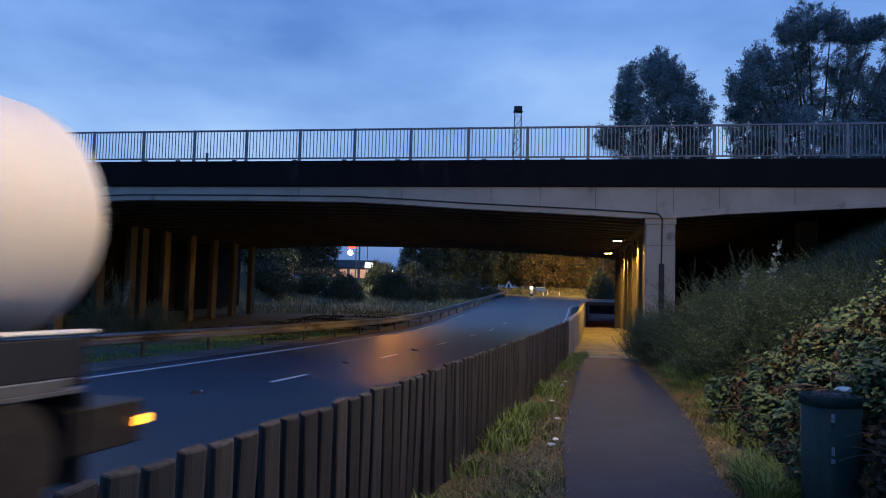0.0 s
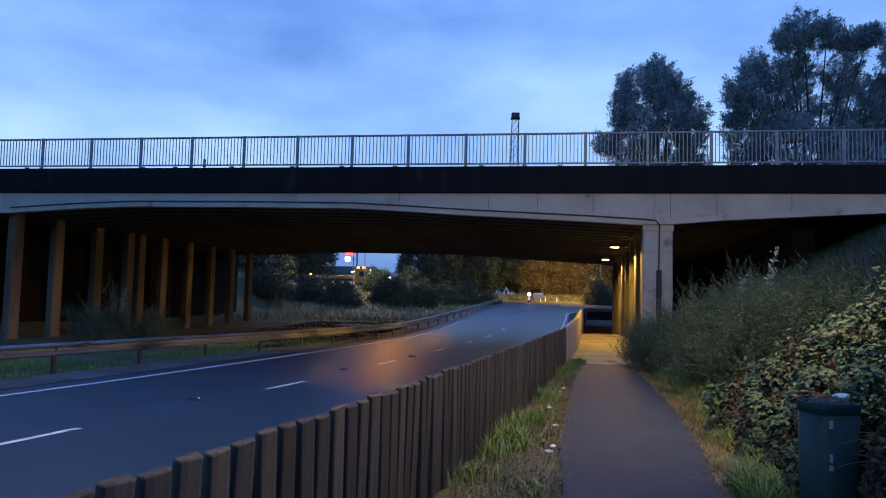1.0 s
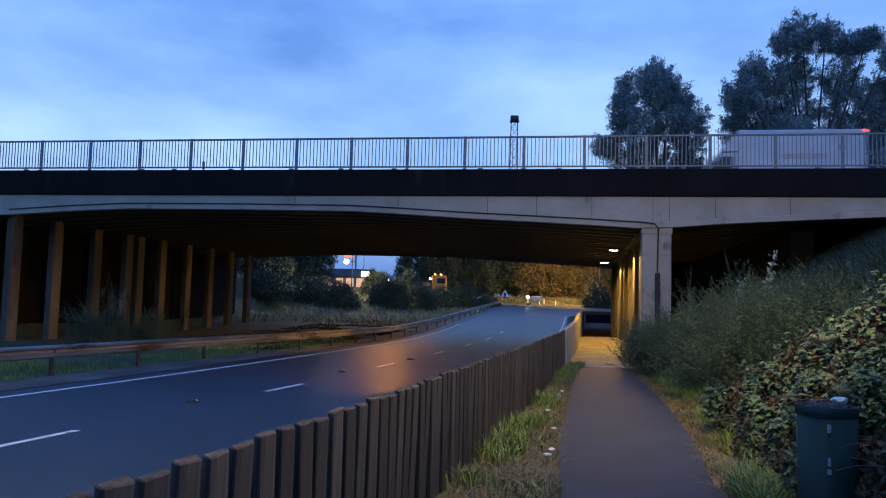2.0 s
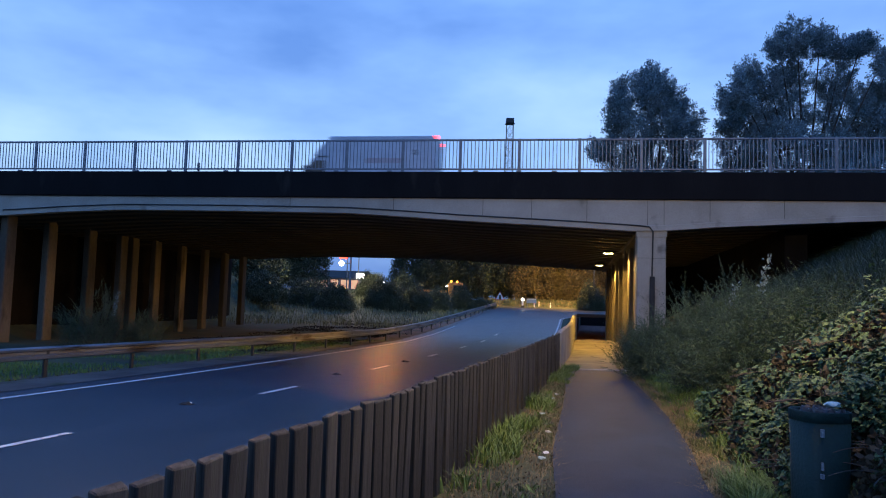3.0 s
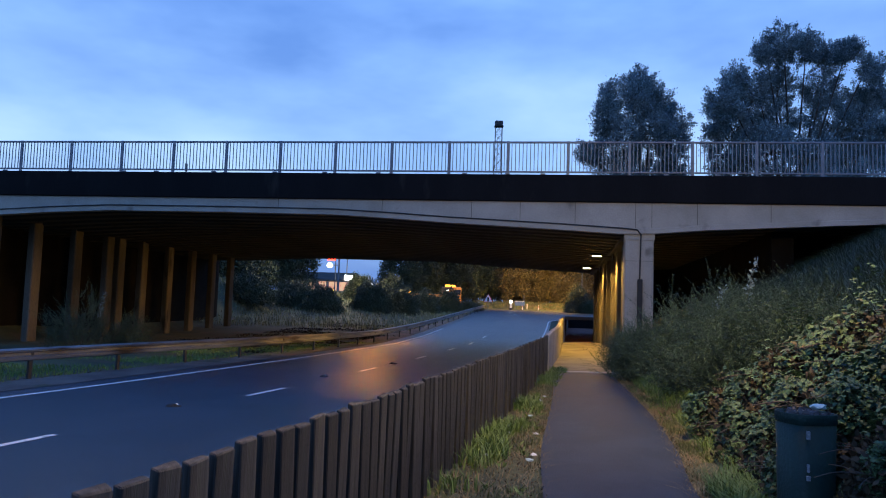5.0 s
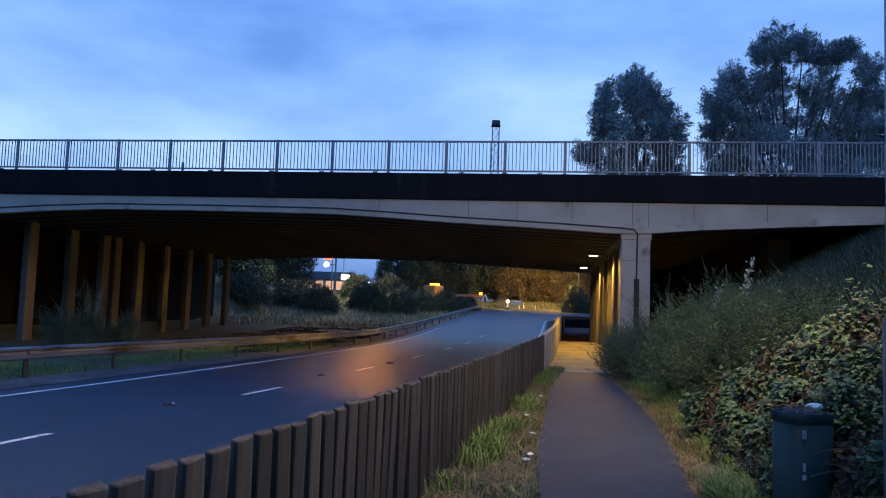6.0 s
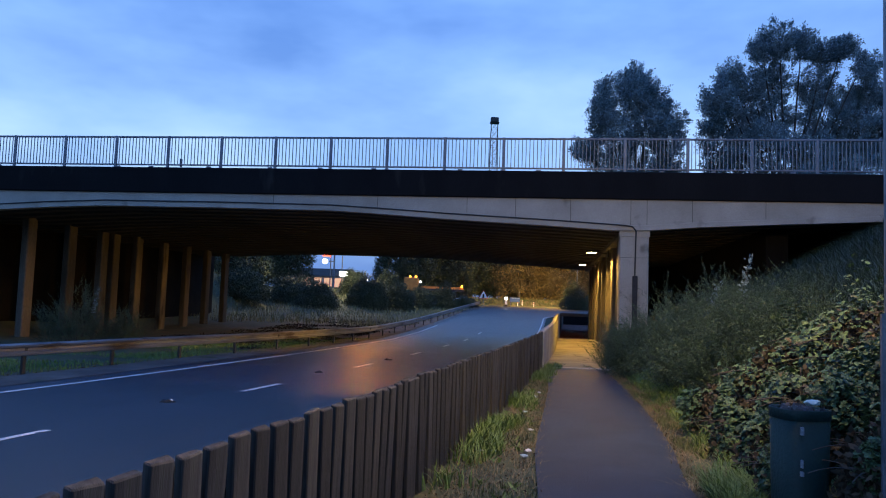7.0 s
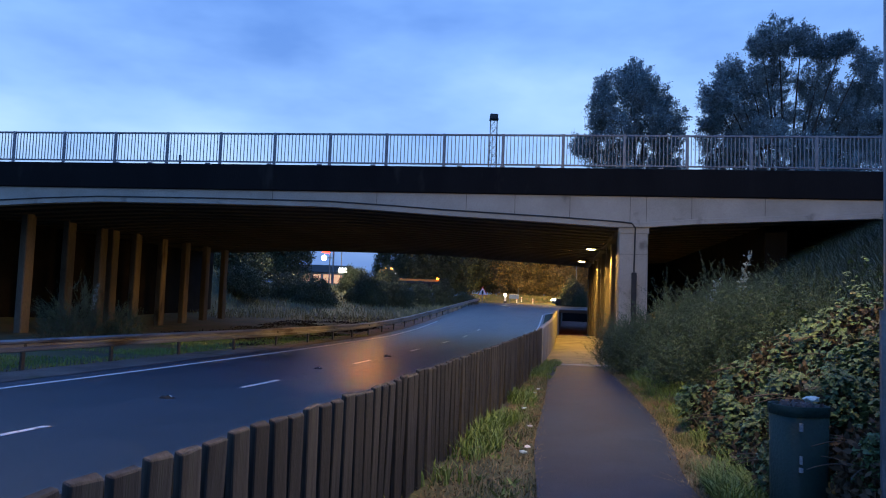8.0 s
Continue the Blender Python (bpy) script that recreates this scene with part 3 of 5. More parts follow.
def subway():
    y0, y1 = 59.5, 76.0
    xl, xr = path_lo(y0) - 0.3, path_hi(y0) + 1.2
    sub = anchor("subway_mouth", (0, 0, 0))
    tagged(sub, "concrete subway mouth darkened for its shade, at the footpath's end", "subway", kind="structure")
    sk = 0.19
    m = Matrix.Identity(4)
    m[0][1] = sk
    m[0][3] = -sk * y0
    # roof and side walls use the darkened concrete for the subway's inner shade
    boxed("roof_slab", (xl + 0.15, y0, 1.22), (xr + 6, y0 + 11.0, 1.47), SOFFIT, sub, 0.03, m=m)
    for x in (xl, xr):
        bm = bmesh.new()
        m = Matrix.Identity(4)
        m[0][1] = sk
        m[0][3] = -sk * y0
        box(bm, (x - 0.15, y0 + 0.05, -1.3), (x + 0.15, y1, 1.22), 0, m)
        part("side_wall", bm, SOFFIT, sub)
    # end wall takes the parapet's black to stand for the unlit interior
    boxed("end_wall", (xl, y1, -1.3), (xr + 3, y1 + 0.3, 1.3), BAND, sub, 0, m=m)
    boxed("gate_pier", (xr - 1.5, y0 + 0.6, -1.0), (xr - 0.9, y0 + 1.2, 0.55), BAND, sub, 0.03, m=m)
    bm = bmesh.new()
    m = Matrix.Identity(4)
    m[0][1] = sk
    m[0][3] = -sk * y0
    box(bm, (xl, y0 - 2.4, -0.9), (xr, y1, -0.47), 0, m)
    part("paving", bm, BRICK_PAVING, sub, "red paved floor")
    bm = bmesh.new()
    box(bm, (xl + 0.15, y0 + 4.0, -0.6), (xr - 0.15, y1 + 0.2, -0.46), 0, m)
    for v in bm.verts:
        v.co.z += 0.062 * (v.co.y - y0 - 4.0)
    part("ramp", bm, BRICK_PAVING, sub, "red paved ramp rising from the subway")


BRICK_PAVING = mat("red_paving", (0.22, 0.07, 0.045), (0.34, 0.12, 0.08), 2, 0.92, 0.3, 18, spec=0.1)
subway()


# ---- crash barrier ----
def crash_barrier():
    bar = anchor("crash_barrier")
    tagged(bar, "weathered steel crash barrier on posts beside road", "barrier")
    prof = [(-0.11, 0.735), (0.0, 0.765), (0.05, 0.72), (0.045, 0.675), (-0.03, 0.645), (-0.03, 0.575), (0.045, 0.55), (0.04, 0.475), (-0.02, 0.45)]
    ys = [-40.0]
    while ys[-1] < 96:
        ys.append(ys[-1] + 3.1)

    def gx(y):
        return curve_x(GUARD, y)

    bm = bmesh.new()
    box(bm, (-0.10, -0.06, -0.2), (-0.035, 0.06, 0.70), 0.006)
    box(bm, (-0.05, -0.05, 0.5), (-0.0, 0.05, 0.7), 0.006)
    me = bpy.data.meshes.new("post")
    bm.to_mesh(me)
    bm.free()
    me.materials.append(DARKMETAL)
    rnd = random.Random(9)
    for a, b in zip(ys, ys[1:]):
        verts, faces = [], []
        for y in (a, b + 0.12):
            z = road_z(y)
            for dx, dz in prof:
                verts.append((gx(y) + dx + (0.006 if y > a else 0), y, z + dz - 0.04))
        n = len(prof)
        for i in range(n - 1):
            faces.append((i, i + 1, n + i + 1, n + i))
        o = raw("rail", verts, faces, RAIL, bar)
        so = o.modifiers.new("thick", "SOLIDIFY")
        so.thickness = 0.006
        p = new("post", me)
        p.parent = bar
        p.matrix_world = Matrix.Translation((gx(a) - 0.02, a, road_z(a) - 0.04)) @ pose(0, 0, 0, rnd.uniform(-1, 1), rnd.uniform(-1.5, 1.5), -12)


crash_barrier()


# ---- lamps ----
def path_lamp(y):
    n = (Vector((path_hi(y), y, 0)) - BA).dot(BN)
    w = bridge_at(24.25, n, 4.3)
    t = anchor("wall_lamp", w)
    tagged(t, "lit sodium lamp on a bracket arm under bridge", "lamp", group="lamps over the footpath")
    bm = bmesh.new()
    rod(bm, (0.02, 0, -0.1), (-0.55, 0, -0.04), 0.025, seg=8)
    part("arm", bm, DARKMETAL, t)
    boxed("plate", (-0.03, -0.09, -0.25), (0.02, 0.09, 0.05), DARKMETAL, t, 0.01)
    bm = bmesh.new()
    box(bm, (-1.0, -0.13, -0.06), (-0.4, 0.13, 0.05), 0.035)
    part("housing", bm, DARKMETAL, t)
    bm = bmesh.new()
    box(bm, (-0.9, -0.07, -0.09), (-0.55, 0.07, -0.065), 0.01)
    part("lens", bm, LAMP_ON, t, "glowing lens")


path_lamp(33.9)
path_lamp(42.8)


def street_lamp(place, reach, height):
    x, y, z = place
    t = anchor("street_lamp", place)
    tagged(t, "tall grey steel street lamp with a warm glowing head", "street lamp")
    bm = bmesh.new()
    rod(bm, (0, 0, -0.2), (0, 0, 1.4), 0.09, seg=12)
    rod(bm, (0, 0, 1.4), (0, 0, height), 0.065, 0.04, seg=12)
    part("column", bm, STEEL, t, smooth=False)
    bm = bmesh.new()
    rod(bm, (0, 0, height - 0.05), (reach * 0.8, 0, height + 0.25), 0.035, seg=8)
    part("arm", bm, STEEL, t)
    bm = bmesh.new()
    s = 1 if reach > 0 else -1
    lo, hi = sorted((reach * 0.75, reach * 0.75 + s * 0.75))
    box(bm, (lo, -0.16, height + 0.18), (hi, 0.16, height + 0.34), 0.05)
    part("head", bm, DARKMETAL, t)
    boxed("lens", (lo + 0.08, -0.12, height + 0.13), (hi - 0.08, 0.12, height + 0.178), LAMP_ON, t, 0.01, "glowing lens")


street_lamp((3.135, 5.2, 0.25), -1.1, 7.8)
street_lamp((18.6, 100.0, 1.6), -2.4, 8.1)
street_lamp((-10.4, 86.0, 1.6), 2.6, 7.5)
# post that carries the added field light
street_lamp((-10.6, 78.0, 1.3), 2.0, 8.4)


# ---- litter bin ----
def litter_bin(x, y):
    z = ground_z(x, y) - 0.09
    t = anchor("litter_bin", (x, y, z), radians(8))
    tagged(t, "dark green plastic litter bin beside brambles", "bin")
    seg = 24

    def ring(bm, r, zz, sq=0.55):
        out = []
        for k in range(seg):
            a = 2 * math.pi * k / seg
            c, s = math.cos(a), math.sin(a)
            out.append(bm.verts.new((r * math.copysign(abs(c) ** sq, c), r * math.copysign(abs(s) ** sq, s), zz)))
        return out

    def shell(rows, cap=True):
        bm = bmesh.new()
        rs = [ring(bm, r, zz) for r, zz in rows]
        for a, b in zip(rs, rs[1:]):
            for k in range(seg):
                j = (k + 1) % seg
                bm.faces.new((a[k], a[j], b[j], b[k]))
        if cap:
            bm.faces.new(rs[0][::-1])
        return bm

    part("body", shell([(0.168, 0), (0.172, 0.03), (0.186, 0.88), (0.176, 0.88), (0.15, 0.12)]), BIN_GREEN, t, smooth=True)
    part("rim", shell([(0.187, 0.84), (0.191, 0.845), (0.192, 0.915), (0.189, 0.92), (0.18, 0.915), (0.18, 0.85)], False), BIN_GREEN, t, smooth=True)
    rnd = random.Random(3)
    bm = bmesh.new()
    r = bmesh.ops.create_grid(bm, x_segments=14, y_segments=14, size=0.2)
    for v in r["verts"]:
        v.co.z = 0.885 + rnd.uniform(-0.03, 0.06)
        d = v.co.xy.length
        if d > 0.175:
            v.co.xy *= 0.175 / d
    part("bag", bm, DARKMETAL, t, "crumpled black bin bag")
    bm = bmesh.new()
    bmesh.ops.create_icosphere(bm, subdivisions=2, radius=0.05)
    for v in bm.verts:
        v.co = Vector((v.co.x * 1.5, v.co.y, v.co.z * 0.55)) * rnd.uniform(0.8, 1.15) + Vector((0.07, -0.05, 0.965))
    part("wrapper", bm, PAPER, t, "pale blue crumpled wrapper")
    for zz, w, h in ((0.74, 0.022, 0.06), (0.5, 0.012, 0.06), (0.44, 0.022, 0.035)):
        boxed("sticker", (-0.1 - w / 2, -0.196, zz), (-0.1 + w / 2, -0.17, zz + h), STICKER, t, 0.002)


PAPER = mat("pale_wrapper", (0.35, 0.5, 0.5), (0.55, 0.68, 0.66), 8, 0.5, 0.1, 40)
STICKER = mat("worn_sticker", (0.16, 0.18, 0.2), (0.28, 0.3, 0.32), 30, 0.6, 0.1, 60)
litter_bin(2.84, 5.95)


# ---- leaves and grass ----
def quad_cloud(name, corners, material, parent=None, kind="", label=""):
    """One mesh of separate leaves; corners: (n, k, 3)."""
    n, k = corners.shape[:2]
    me = bpy.data.meshes.new(name)
    me.vertices.add(n * k)
    me.vertices.foreach_set("co", corners.reshape(-1).astype(np.float32))
    me.loops.add(n * k)
    me.loops.foreach_set("vertex_index", np.arange(n * k, dtype=np.int32))
    me.polygons.add(n)
    me.polygons.foreach_set("loop_start", np.arange(0, n * k, k, dtype=np.int32))
    me.polygons.foreach_set("loop_total", np.full(n, k, dtype=np.int32))
    me.update(calc_edges=True)
    o = link(name, me, material, parent, label)
    if kind:
        tagged(o, kind=kind)
    return o


def unit(v):
    return v / np.maximum(np.linalg.norm(v, axis=-1, keepdims=True), 1e-9)


def leaf_quads(p, along, length, width, rng):
    """Pointed leaves at p, that grow along a direction."""
    n = len(p)
    along = unit(along)
    side = unit(np.cross(along, rng.normal(size=(n, 3))))
    L = np.broadcast_to(np.asarray(length), (n,))[:, None]
    Wd = np.broadcast_to(np.asarray(width), (n,))[:, None]
    a = p
    b = p + along * L * 0.45 + side * Wd / 2
    c = p + along * L
    d = p + along * L * 0.45 - side * Wd / 2
    return np.stack([a, b, c, d], axis=1)


def blades(name, pts, height, material, seed, parent=None, lean=0.35, width=0.012, label=""):
    """Grass: tapering bent blades as four-cornered strips."""
    rng = np.random.default_rng(seed)
    n = len(pts)
    h = height * rng.uniform(0.45, 1.15, n)[:, None]
    ang = rng.uniform(0, 2 * np.pi, n)
    out = np.stack([np.cos(ang), np.sin(ang), np.zeros(n)], 1)
    side = np.stack([-np.sin(ang), np.cos(ang), np.zeros(n)], 1) * width
    ln = rng.uniform(0.1, 1, n)[:, None] * lean
    mid = pts + out * h * ln * 0.4 + np.array([0, 0, 1]) * h * 0.6
    tip = pts + out * h * ln * 1.3 + np.array([0, 0, 1]) * h
    q1 = np.stack([pts - side, pts + side, mid + side * 0.7, mid - side * 0.7], 1)
    q2 = np.stack([mid - side * 0.7, mid + side * 0.7, tip + side * 0.1, tip - side * 0.1], 1)
    o = quad_cloud(name, np.concatenate([q1, q2]), material, parent, "stuff" if parent is None else "")
    if parent is None:
        tagged(o, label or "tufts of long grass on the verge", "grass", kind="stuff")
    return o


def scatter(n, seed, ylo, yhi, xlo, xhi, patch=0.0, scale=0.8):
    """Points on the ground between two lines; patch thins them out in spots."""
    rng = np.random.default_rng(seed)
    out = []
    while len(out) < n:
        y = rng.uniform(ylo, yhi)
        a, b = xlo(y), xhi(y)
        if b <= a:
            continue
        x = rng.uniform(a, b)
        if patch and noise.noise(Vector((x * scale, y * scale, seed))) < patch - 0.5 + rng.uniform(-0.2, 0.2):
            continue
        out.append((x, y, ground_z(x, y) - 0.01))
    return np.array(out)


blades("verge_grass", scatter(5600, 1, 1.5, 22, lambda y: curve_x(FENCE, y) + 0.05, lambda y: path_lo(y) - 0.02, 0.52, 1.1), 0.09, GRASS, 11, lean=0.9, width=0.005, label="dry and green grass tufts between fence and path")
blades("lush_verge_grass", scatter(4200, 2, 3, 22, lambda y: curve_x(FENCE, y) + 0.04, lambda y: curve_x(FENCE, y) + 0.45 + 0.1 * math.sin(3 * y), 0.6, 0.7), 0.2, LUSH, 12, lean=1.0, width=0.008, label="lush green grass along the fence foot")
blades("path_edge_grass", scatter(9000, 3, 4, 24, lambda y: path_hi(y) + 0.06, lambda y: path_hi(y) + 0.55, 0.45, 0.9), 0.10, GRASS, 13, width=0.006, label="dry yellowing grass at the path edge")
blades("path_edge_tussock", scatter(1500, 4, 6.2, 7.3, lambda y: path_hi(y) + 0.12, lambda y: path_hi(y) + 0.5), 0.27, LUSH, 14, lean=1.3, width=0.005, label="bright green grass tussock beside the bin")
blades("lush_edge_grass", scatter(3000, 5, 7.2, 19, lambda y: path_hi(y) + 0.3, lambda y: path_hi(y) + 0.85, 0.5, 1.2), 0.22, LUSH, 15, lean=1.0, width=0.006, label="lush grass below the brambles")
blades("bank_grass", scatter(60000, 6, 9, 30, lambda y: path_hi(y) + 2.6, lambda y: path_hi(y) + 13), 0.55, BANKGRASS, 16, lean=0.9, width=0.010, label="long rank grass on the bank")
blades("roadside_grass", scatter(16000, 7, 12, 44, lambda y: curve_x(GUARD, y) - 5.0, lambda y: curve_x(GUARD, y) + 0.1, 0.5, 0.4), 0.12, LUSH, 17, width=0.012, label="short rough grass behind the barrier")
blades("field_grass", scatter(30000, 8, 56, 108, lambda y: curve_x(GUARD, y) - 45, lambda y: curve_x(GUARD, y) - 0.6), 0.42, PALEGRASS, 18, lean=0.7, width=0.025, label="tall pale grass on the far slope")


def flat_leaves(name, pts, size, material, seed, label, category):
    rng = np.random.default_rng(seed)
    al = rng.normal(size=pts.shape) * np.array([1, 1, 0.25])
    o = quad_cloud(name, leaf_quads(pts + np.array([0, 0, 0.03]), al, size * rng.uniform(0.6, 1.3, len(pts)), size * 0.7, rng), material)
    tagged(o, label, category, kind="stuff")


flat_leaves("fallen_leaves", scatter(2600, 21, 2, 22, lambda y: curve_x(FENCE, y) + 0.1, lambda y: path_lo(y) + 0.12), 0.03, DEAD, 31, "brown fallen leaves on the verge", "leaves")
flat_leaves("fallen_leaves", scatter(2600, 22, 4, 24, lambda y: path_hi(y) - 0.16, lambda y: path_hi(y) + 0.5), 0.03, DEAD, 32, "brown fallen leaves at the path edge", "leaves")
blades("verge_straw", scatter(9000, 24, 2, 22, lambda y: curve_x(FENCE, y) + 0.12, lambda y: path_lo(y) + 0.05), 0.075, STRAW, 34, lean=2.6, width=0.004, label="flattened dry straw on the verge")
blades("path_edge_straw", scatter(9000, 25, 4, 24, lambda y: path_hi(y) - 0.08, lambda y: path_hi(y) + 0.5), 0.085, STRAW, 35, lean=2.6, width=0.004, label="flattened dry straw at the path edge")
flat_leaves("roadside_debris", scatter(5000, 28, 12, 60, lambda y: curve_x(GUARD, y) - 0.3, lambda y: line_at(3, round(y * 50)) - 4.9), 0.07, DEAD, 38, "dead leaves and grit below the crash barrier", "leaves")
# dark leaf shapes scattered over the flat brown ground
flat_leaves("bridge_floor_debris", scatter(9000, 29, 32, 62, lambda y: curve_x(GUARD, y) - 9.0, lambda y: curve_x(GUARD, y) - 0.3, 0.5, 0.5), 0.13, FLOOR_FLECK, 39, "scattered dark leaf shapes on bare ground under bridge", "leaves")


def broad_weeds(pts, seed, label):
    """Low rosettes of broad leaves."""
    rng = np.random.default_rng(seed)
    n = 9
    p = np.repeat(pts, n, 0) + rng.normal(size=(len(pts) * n, 3)) * np.array([0.02, 0.02, 0.004])
    a = rng.uniform(0, 2 * np.pi, len(p))
    d = np.stack([np.cos(a), np.sin(a), rng.uniform(0.3, 1.3, len(p))], 1)
    o = quad_cloud("broad_leaved_weeds", leaf_quads(p, d, rng.uniform(0.06, 0.15, len(p)), 0.03, rng), LUSH)
    tagged(o, label, "weeds", kind="stuff")


broad_weeds(scatter(60, 26, 2.5, 16, lambda y: curve_x(FENCE, y) + 0.08, lambda y: path_lo(y) - 0.1, 0.5, 0.9), 36, "broad-leaved green weeds at the fence foot")
broad_weeds(scatter(70, 27, 5.5, 18, lambda y: path_hi(y) + 0.15, lambda y: path_hi(y) + 0.6, 0.5, 0.9), 37, "broad-leaved green weeds below the brambles")
flat_leaves("path_debris", scatter(260, 23, 20, 44, path_lo, path_hi), 0.05, DEAD, 33, "scattered dead leaves on the lit path", "leaves")


# ---- gorse bushes: curving plumes of short needles ----
def plumes(rng, base, direction, length, count, leaf, width):
    """Needles set round stems that curve over towards their tips."""
    n = len(base)
    t = np.linspace(0.06, 1.0, count)
    bend = rng.normal(size=(n, 3)) * np.array([0.32, 0.32, 0.12])
    p = (base[:, None, :] + direction[:, None, :] * length[:, None, None] * t[None, :, None]
         + bend[:, None, :] * length[:, None, None] * (t ** 2)[None, :, None])
    axis_way = unit(direction[:, None, :] + 2 * bend[:, None, :] * t[None, :, None])
    d = axis_way * 0.75 + unit(rng.normal(size=(n, count, 3))) * 0.85
    size = leaf * (1.15 - 0.75 * t)[None, :] * rng.uniform(0.7, 1.3, (n, count))
    return leaf_quads(p.reshape(-1, 3), d.reshape(-1, 3), size.reshape(-1), width, rng)


def dome(rng, n, size):
    v = unit(rng.normal(size=(n, 3)))
    v[:, 2] = np.abs(v[:, 2])
    r = rng.uniform(0.55, 1.0, n) ** 0.5
    return v, v * r[:, None] * np.array(size)


def broom_bush(x, y, size, seed, n=520, material=None, tip=0.72, leaf=0.085, width=0.012, label=""):
    rng = np.random.default_rng(seed)
    z = ground_z(x, y)
    t = anchor("gorse_bush", (x, y, z - 0.05))
    tagged(t, label or "dense dark green gorse bush on the bank", "bush", group="bushes on the bank")
    v, p = dome(rng, n, size)
    lump = np.array([noise.noise(Vector(q) * 2.1 + Vector((seed, 0, 0))) for q in p])
    p *= (0.86 + 0.9 * lump)[:, None]
    d = unit(v * 0.8 + np.array([-0.15, 0, 0.75]) + rng.normal(size=v.shape) * 0.28)
    quad_cloud("foliage", plumes(rng, p, d, tip * rng.uniform(0.45, 1.25, n), 52, leaf, width), material or BROOM, t)
    k = n // 2
    v, p = dome(rng, k, [0.72 * s for s in size])
    # inner leaves take a darker green in place of the bush's inner shade
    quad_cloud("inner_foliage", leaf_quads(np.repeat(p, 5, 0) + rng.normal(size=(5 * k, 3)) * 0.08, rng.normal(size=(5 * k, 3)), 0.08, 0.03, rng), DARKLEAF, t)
    bm = bmesh.new()
    for q in p[:26]:
        rod(bm, (q[0] * 0.15, q[1] * 0.15, 0), tuple(q), 0.014, 0.004, seg=5)
    part("woody_base", bm, BARK, t)
    return t


for k, (x, y, sx, sz) in enumerate(((5.15, 19.2, 0.75, 0.77), (5.75, 20.4, 0.8, 0.88), (5.3, 16.6, 0.75, 1.05), (6.3, 17.4, 0.9, 0.95), (4.85, 14.3, 0.7, 0.8), (6.0, 14.6, 0.9, 0.8),
                                     (7.2, 15.4, 1.0, 0.55), (4.7, 12.2, 0.65, 0.66), (5.8, 12.0, 0.85, 0.5), (5.6, 22.4, 0.7, 0.75), (7.6, 18.8, 1.0, 0.6))):
    broom_bush(x, y, (sx, sx * 1.1, sz * 1.18), 40 + k)


# darker brown for the inner bramble leaves
INNER_BROWN = mat("inner_brown_leaf", (0.035, 0.026, 0.014), (0.075, 0.055, 0.028), 1.5, 0.8, 0, 20, per=0.5)


# ---- brambles: three-part leaves on arching canes ----
def bramble(x, y, size, seed, n=2700):
    rng = np.random.default_rng(seed)
    z = ground_z(x, y)
    t = anchor("bramble_bush", (x, y, z - 0.05))
    tagged(t, "sprawling bramble with broad green and yellowing leaves", "bramble", group="brambles on the bank")
    v, p = dome(rng, n, size)
    lump = np.array([noise.noise(Vector(q) * 2.2 + Vector((0, seed, 0))) for q in p])
    p *= (1 + 0.65 * lump)[:, None]
    face = unit(v + rng.normal(size=v.shape) * 0.55 + np.array([0, 0, 0.7]))
    tang = unit(np.cross(face, rng.normal(size=v.shape)))
    side = np.cross(face, tang)
    cs = []
    for ang, s in ((0, 1.0), (1.15, 0.85), (-1.15, 0.85)):
        d = tang * math.cos(ang) + side * math.sin(ang) - face * 0.25
        e = -tang * math.sin(ang) + side * math.cos(ang)
        L = (0.045 * s * rng.uniform(0.55, 1.35, n))[:, None]
        w = L * 0.42
        c0 = p
        up = face * L * 0.12
        cs.append(np.stack([c0, c0 + d * L * 0.35 + e * w + up, c0 + d * L * 0.75 + e * w * 0.75 + up * 0.6, c0 + d * L], 1))
        cs.append(np.stack([c0, c0 + d * L, c0 + d * L * 0.75 - e * w * 0.75 + up * 0.6, c0 + d * L * 0.35 - e * w + up], 1))
    quad_cloud("leaves", np.concatenate(cs), BRAMBLE, t)
    k = n
    v, p = dome(rng, k, [0.8 * s for s in size])
    quad_cloud("inner_leaves", leaf_quads(np.repeat(p, 2, 0) + rng.normal(size=(2 * k, 3)) * 0.05, rng.normal(size=(2 * k, 3)), 0.08, 0.045, rng), INNER_BROWN, t)
    bm = bmesh.new()
    for j in range(9):
        a = rng.uniform(0, 2 * np.pi)
        q = Vector((0, 0, 0.1))
        d = Vector((math.cos(a) * 0.5, math.sin(a) * 0.5, 1.0)).normalized()
        for s in range(9):
            q2 = q + d * 0.14 * max(size)
            rod(bm, q, q2, 0.005, 0.004, seg=4)
            q = q2
            d = (d + Vector((math.cos(a), math.sin(a), -0.75)) * 0.2).normalized()
    part("cane_tangle", bm, BARK, t)
    return t


for k, (x, y, sx, sz) in enumerate(((4.35, 9.3, 0.75, 0.95), (5.0, 8.6, 0.9, 1.05), (4.0, 8.0, 0.55, 0.7), (4.5, 7.5, 0.7, 0.9), (5.4, 7.4, 0.9, 1.0), (4.1, 6.6, 0.55, 0.8), (4.7, 6.3, 0.7, 0.85), (3.95, 10.3, 0.55, 0.6), (5.3, 10.0, 0.9, 0.9),
                                     (3.75, 5.7, 0.45, 0.75), (4.4, 5.3, 0.6, 0.9), (3.5, 6.5, 0.42, 0.75), (3.42, 5.75, 0.3, 0.55), (3.2, 5.55, 0.2, 0.5), (3.25, 7.25, 0.36, 0.5), (3.5, 8.5, 0.4, 0.6), (3.05, 6.5, 0.25, 0.45), (3.9, 7.4, 0.5, 0.75))):
    bramble(x, y, (sx, sx, sz), 70 + k)


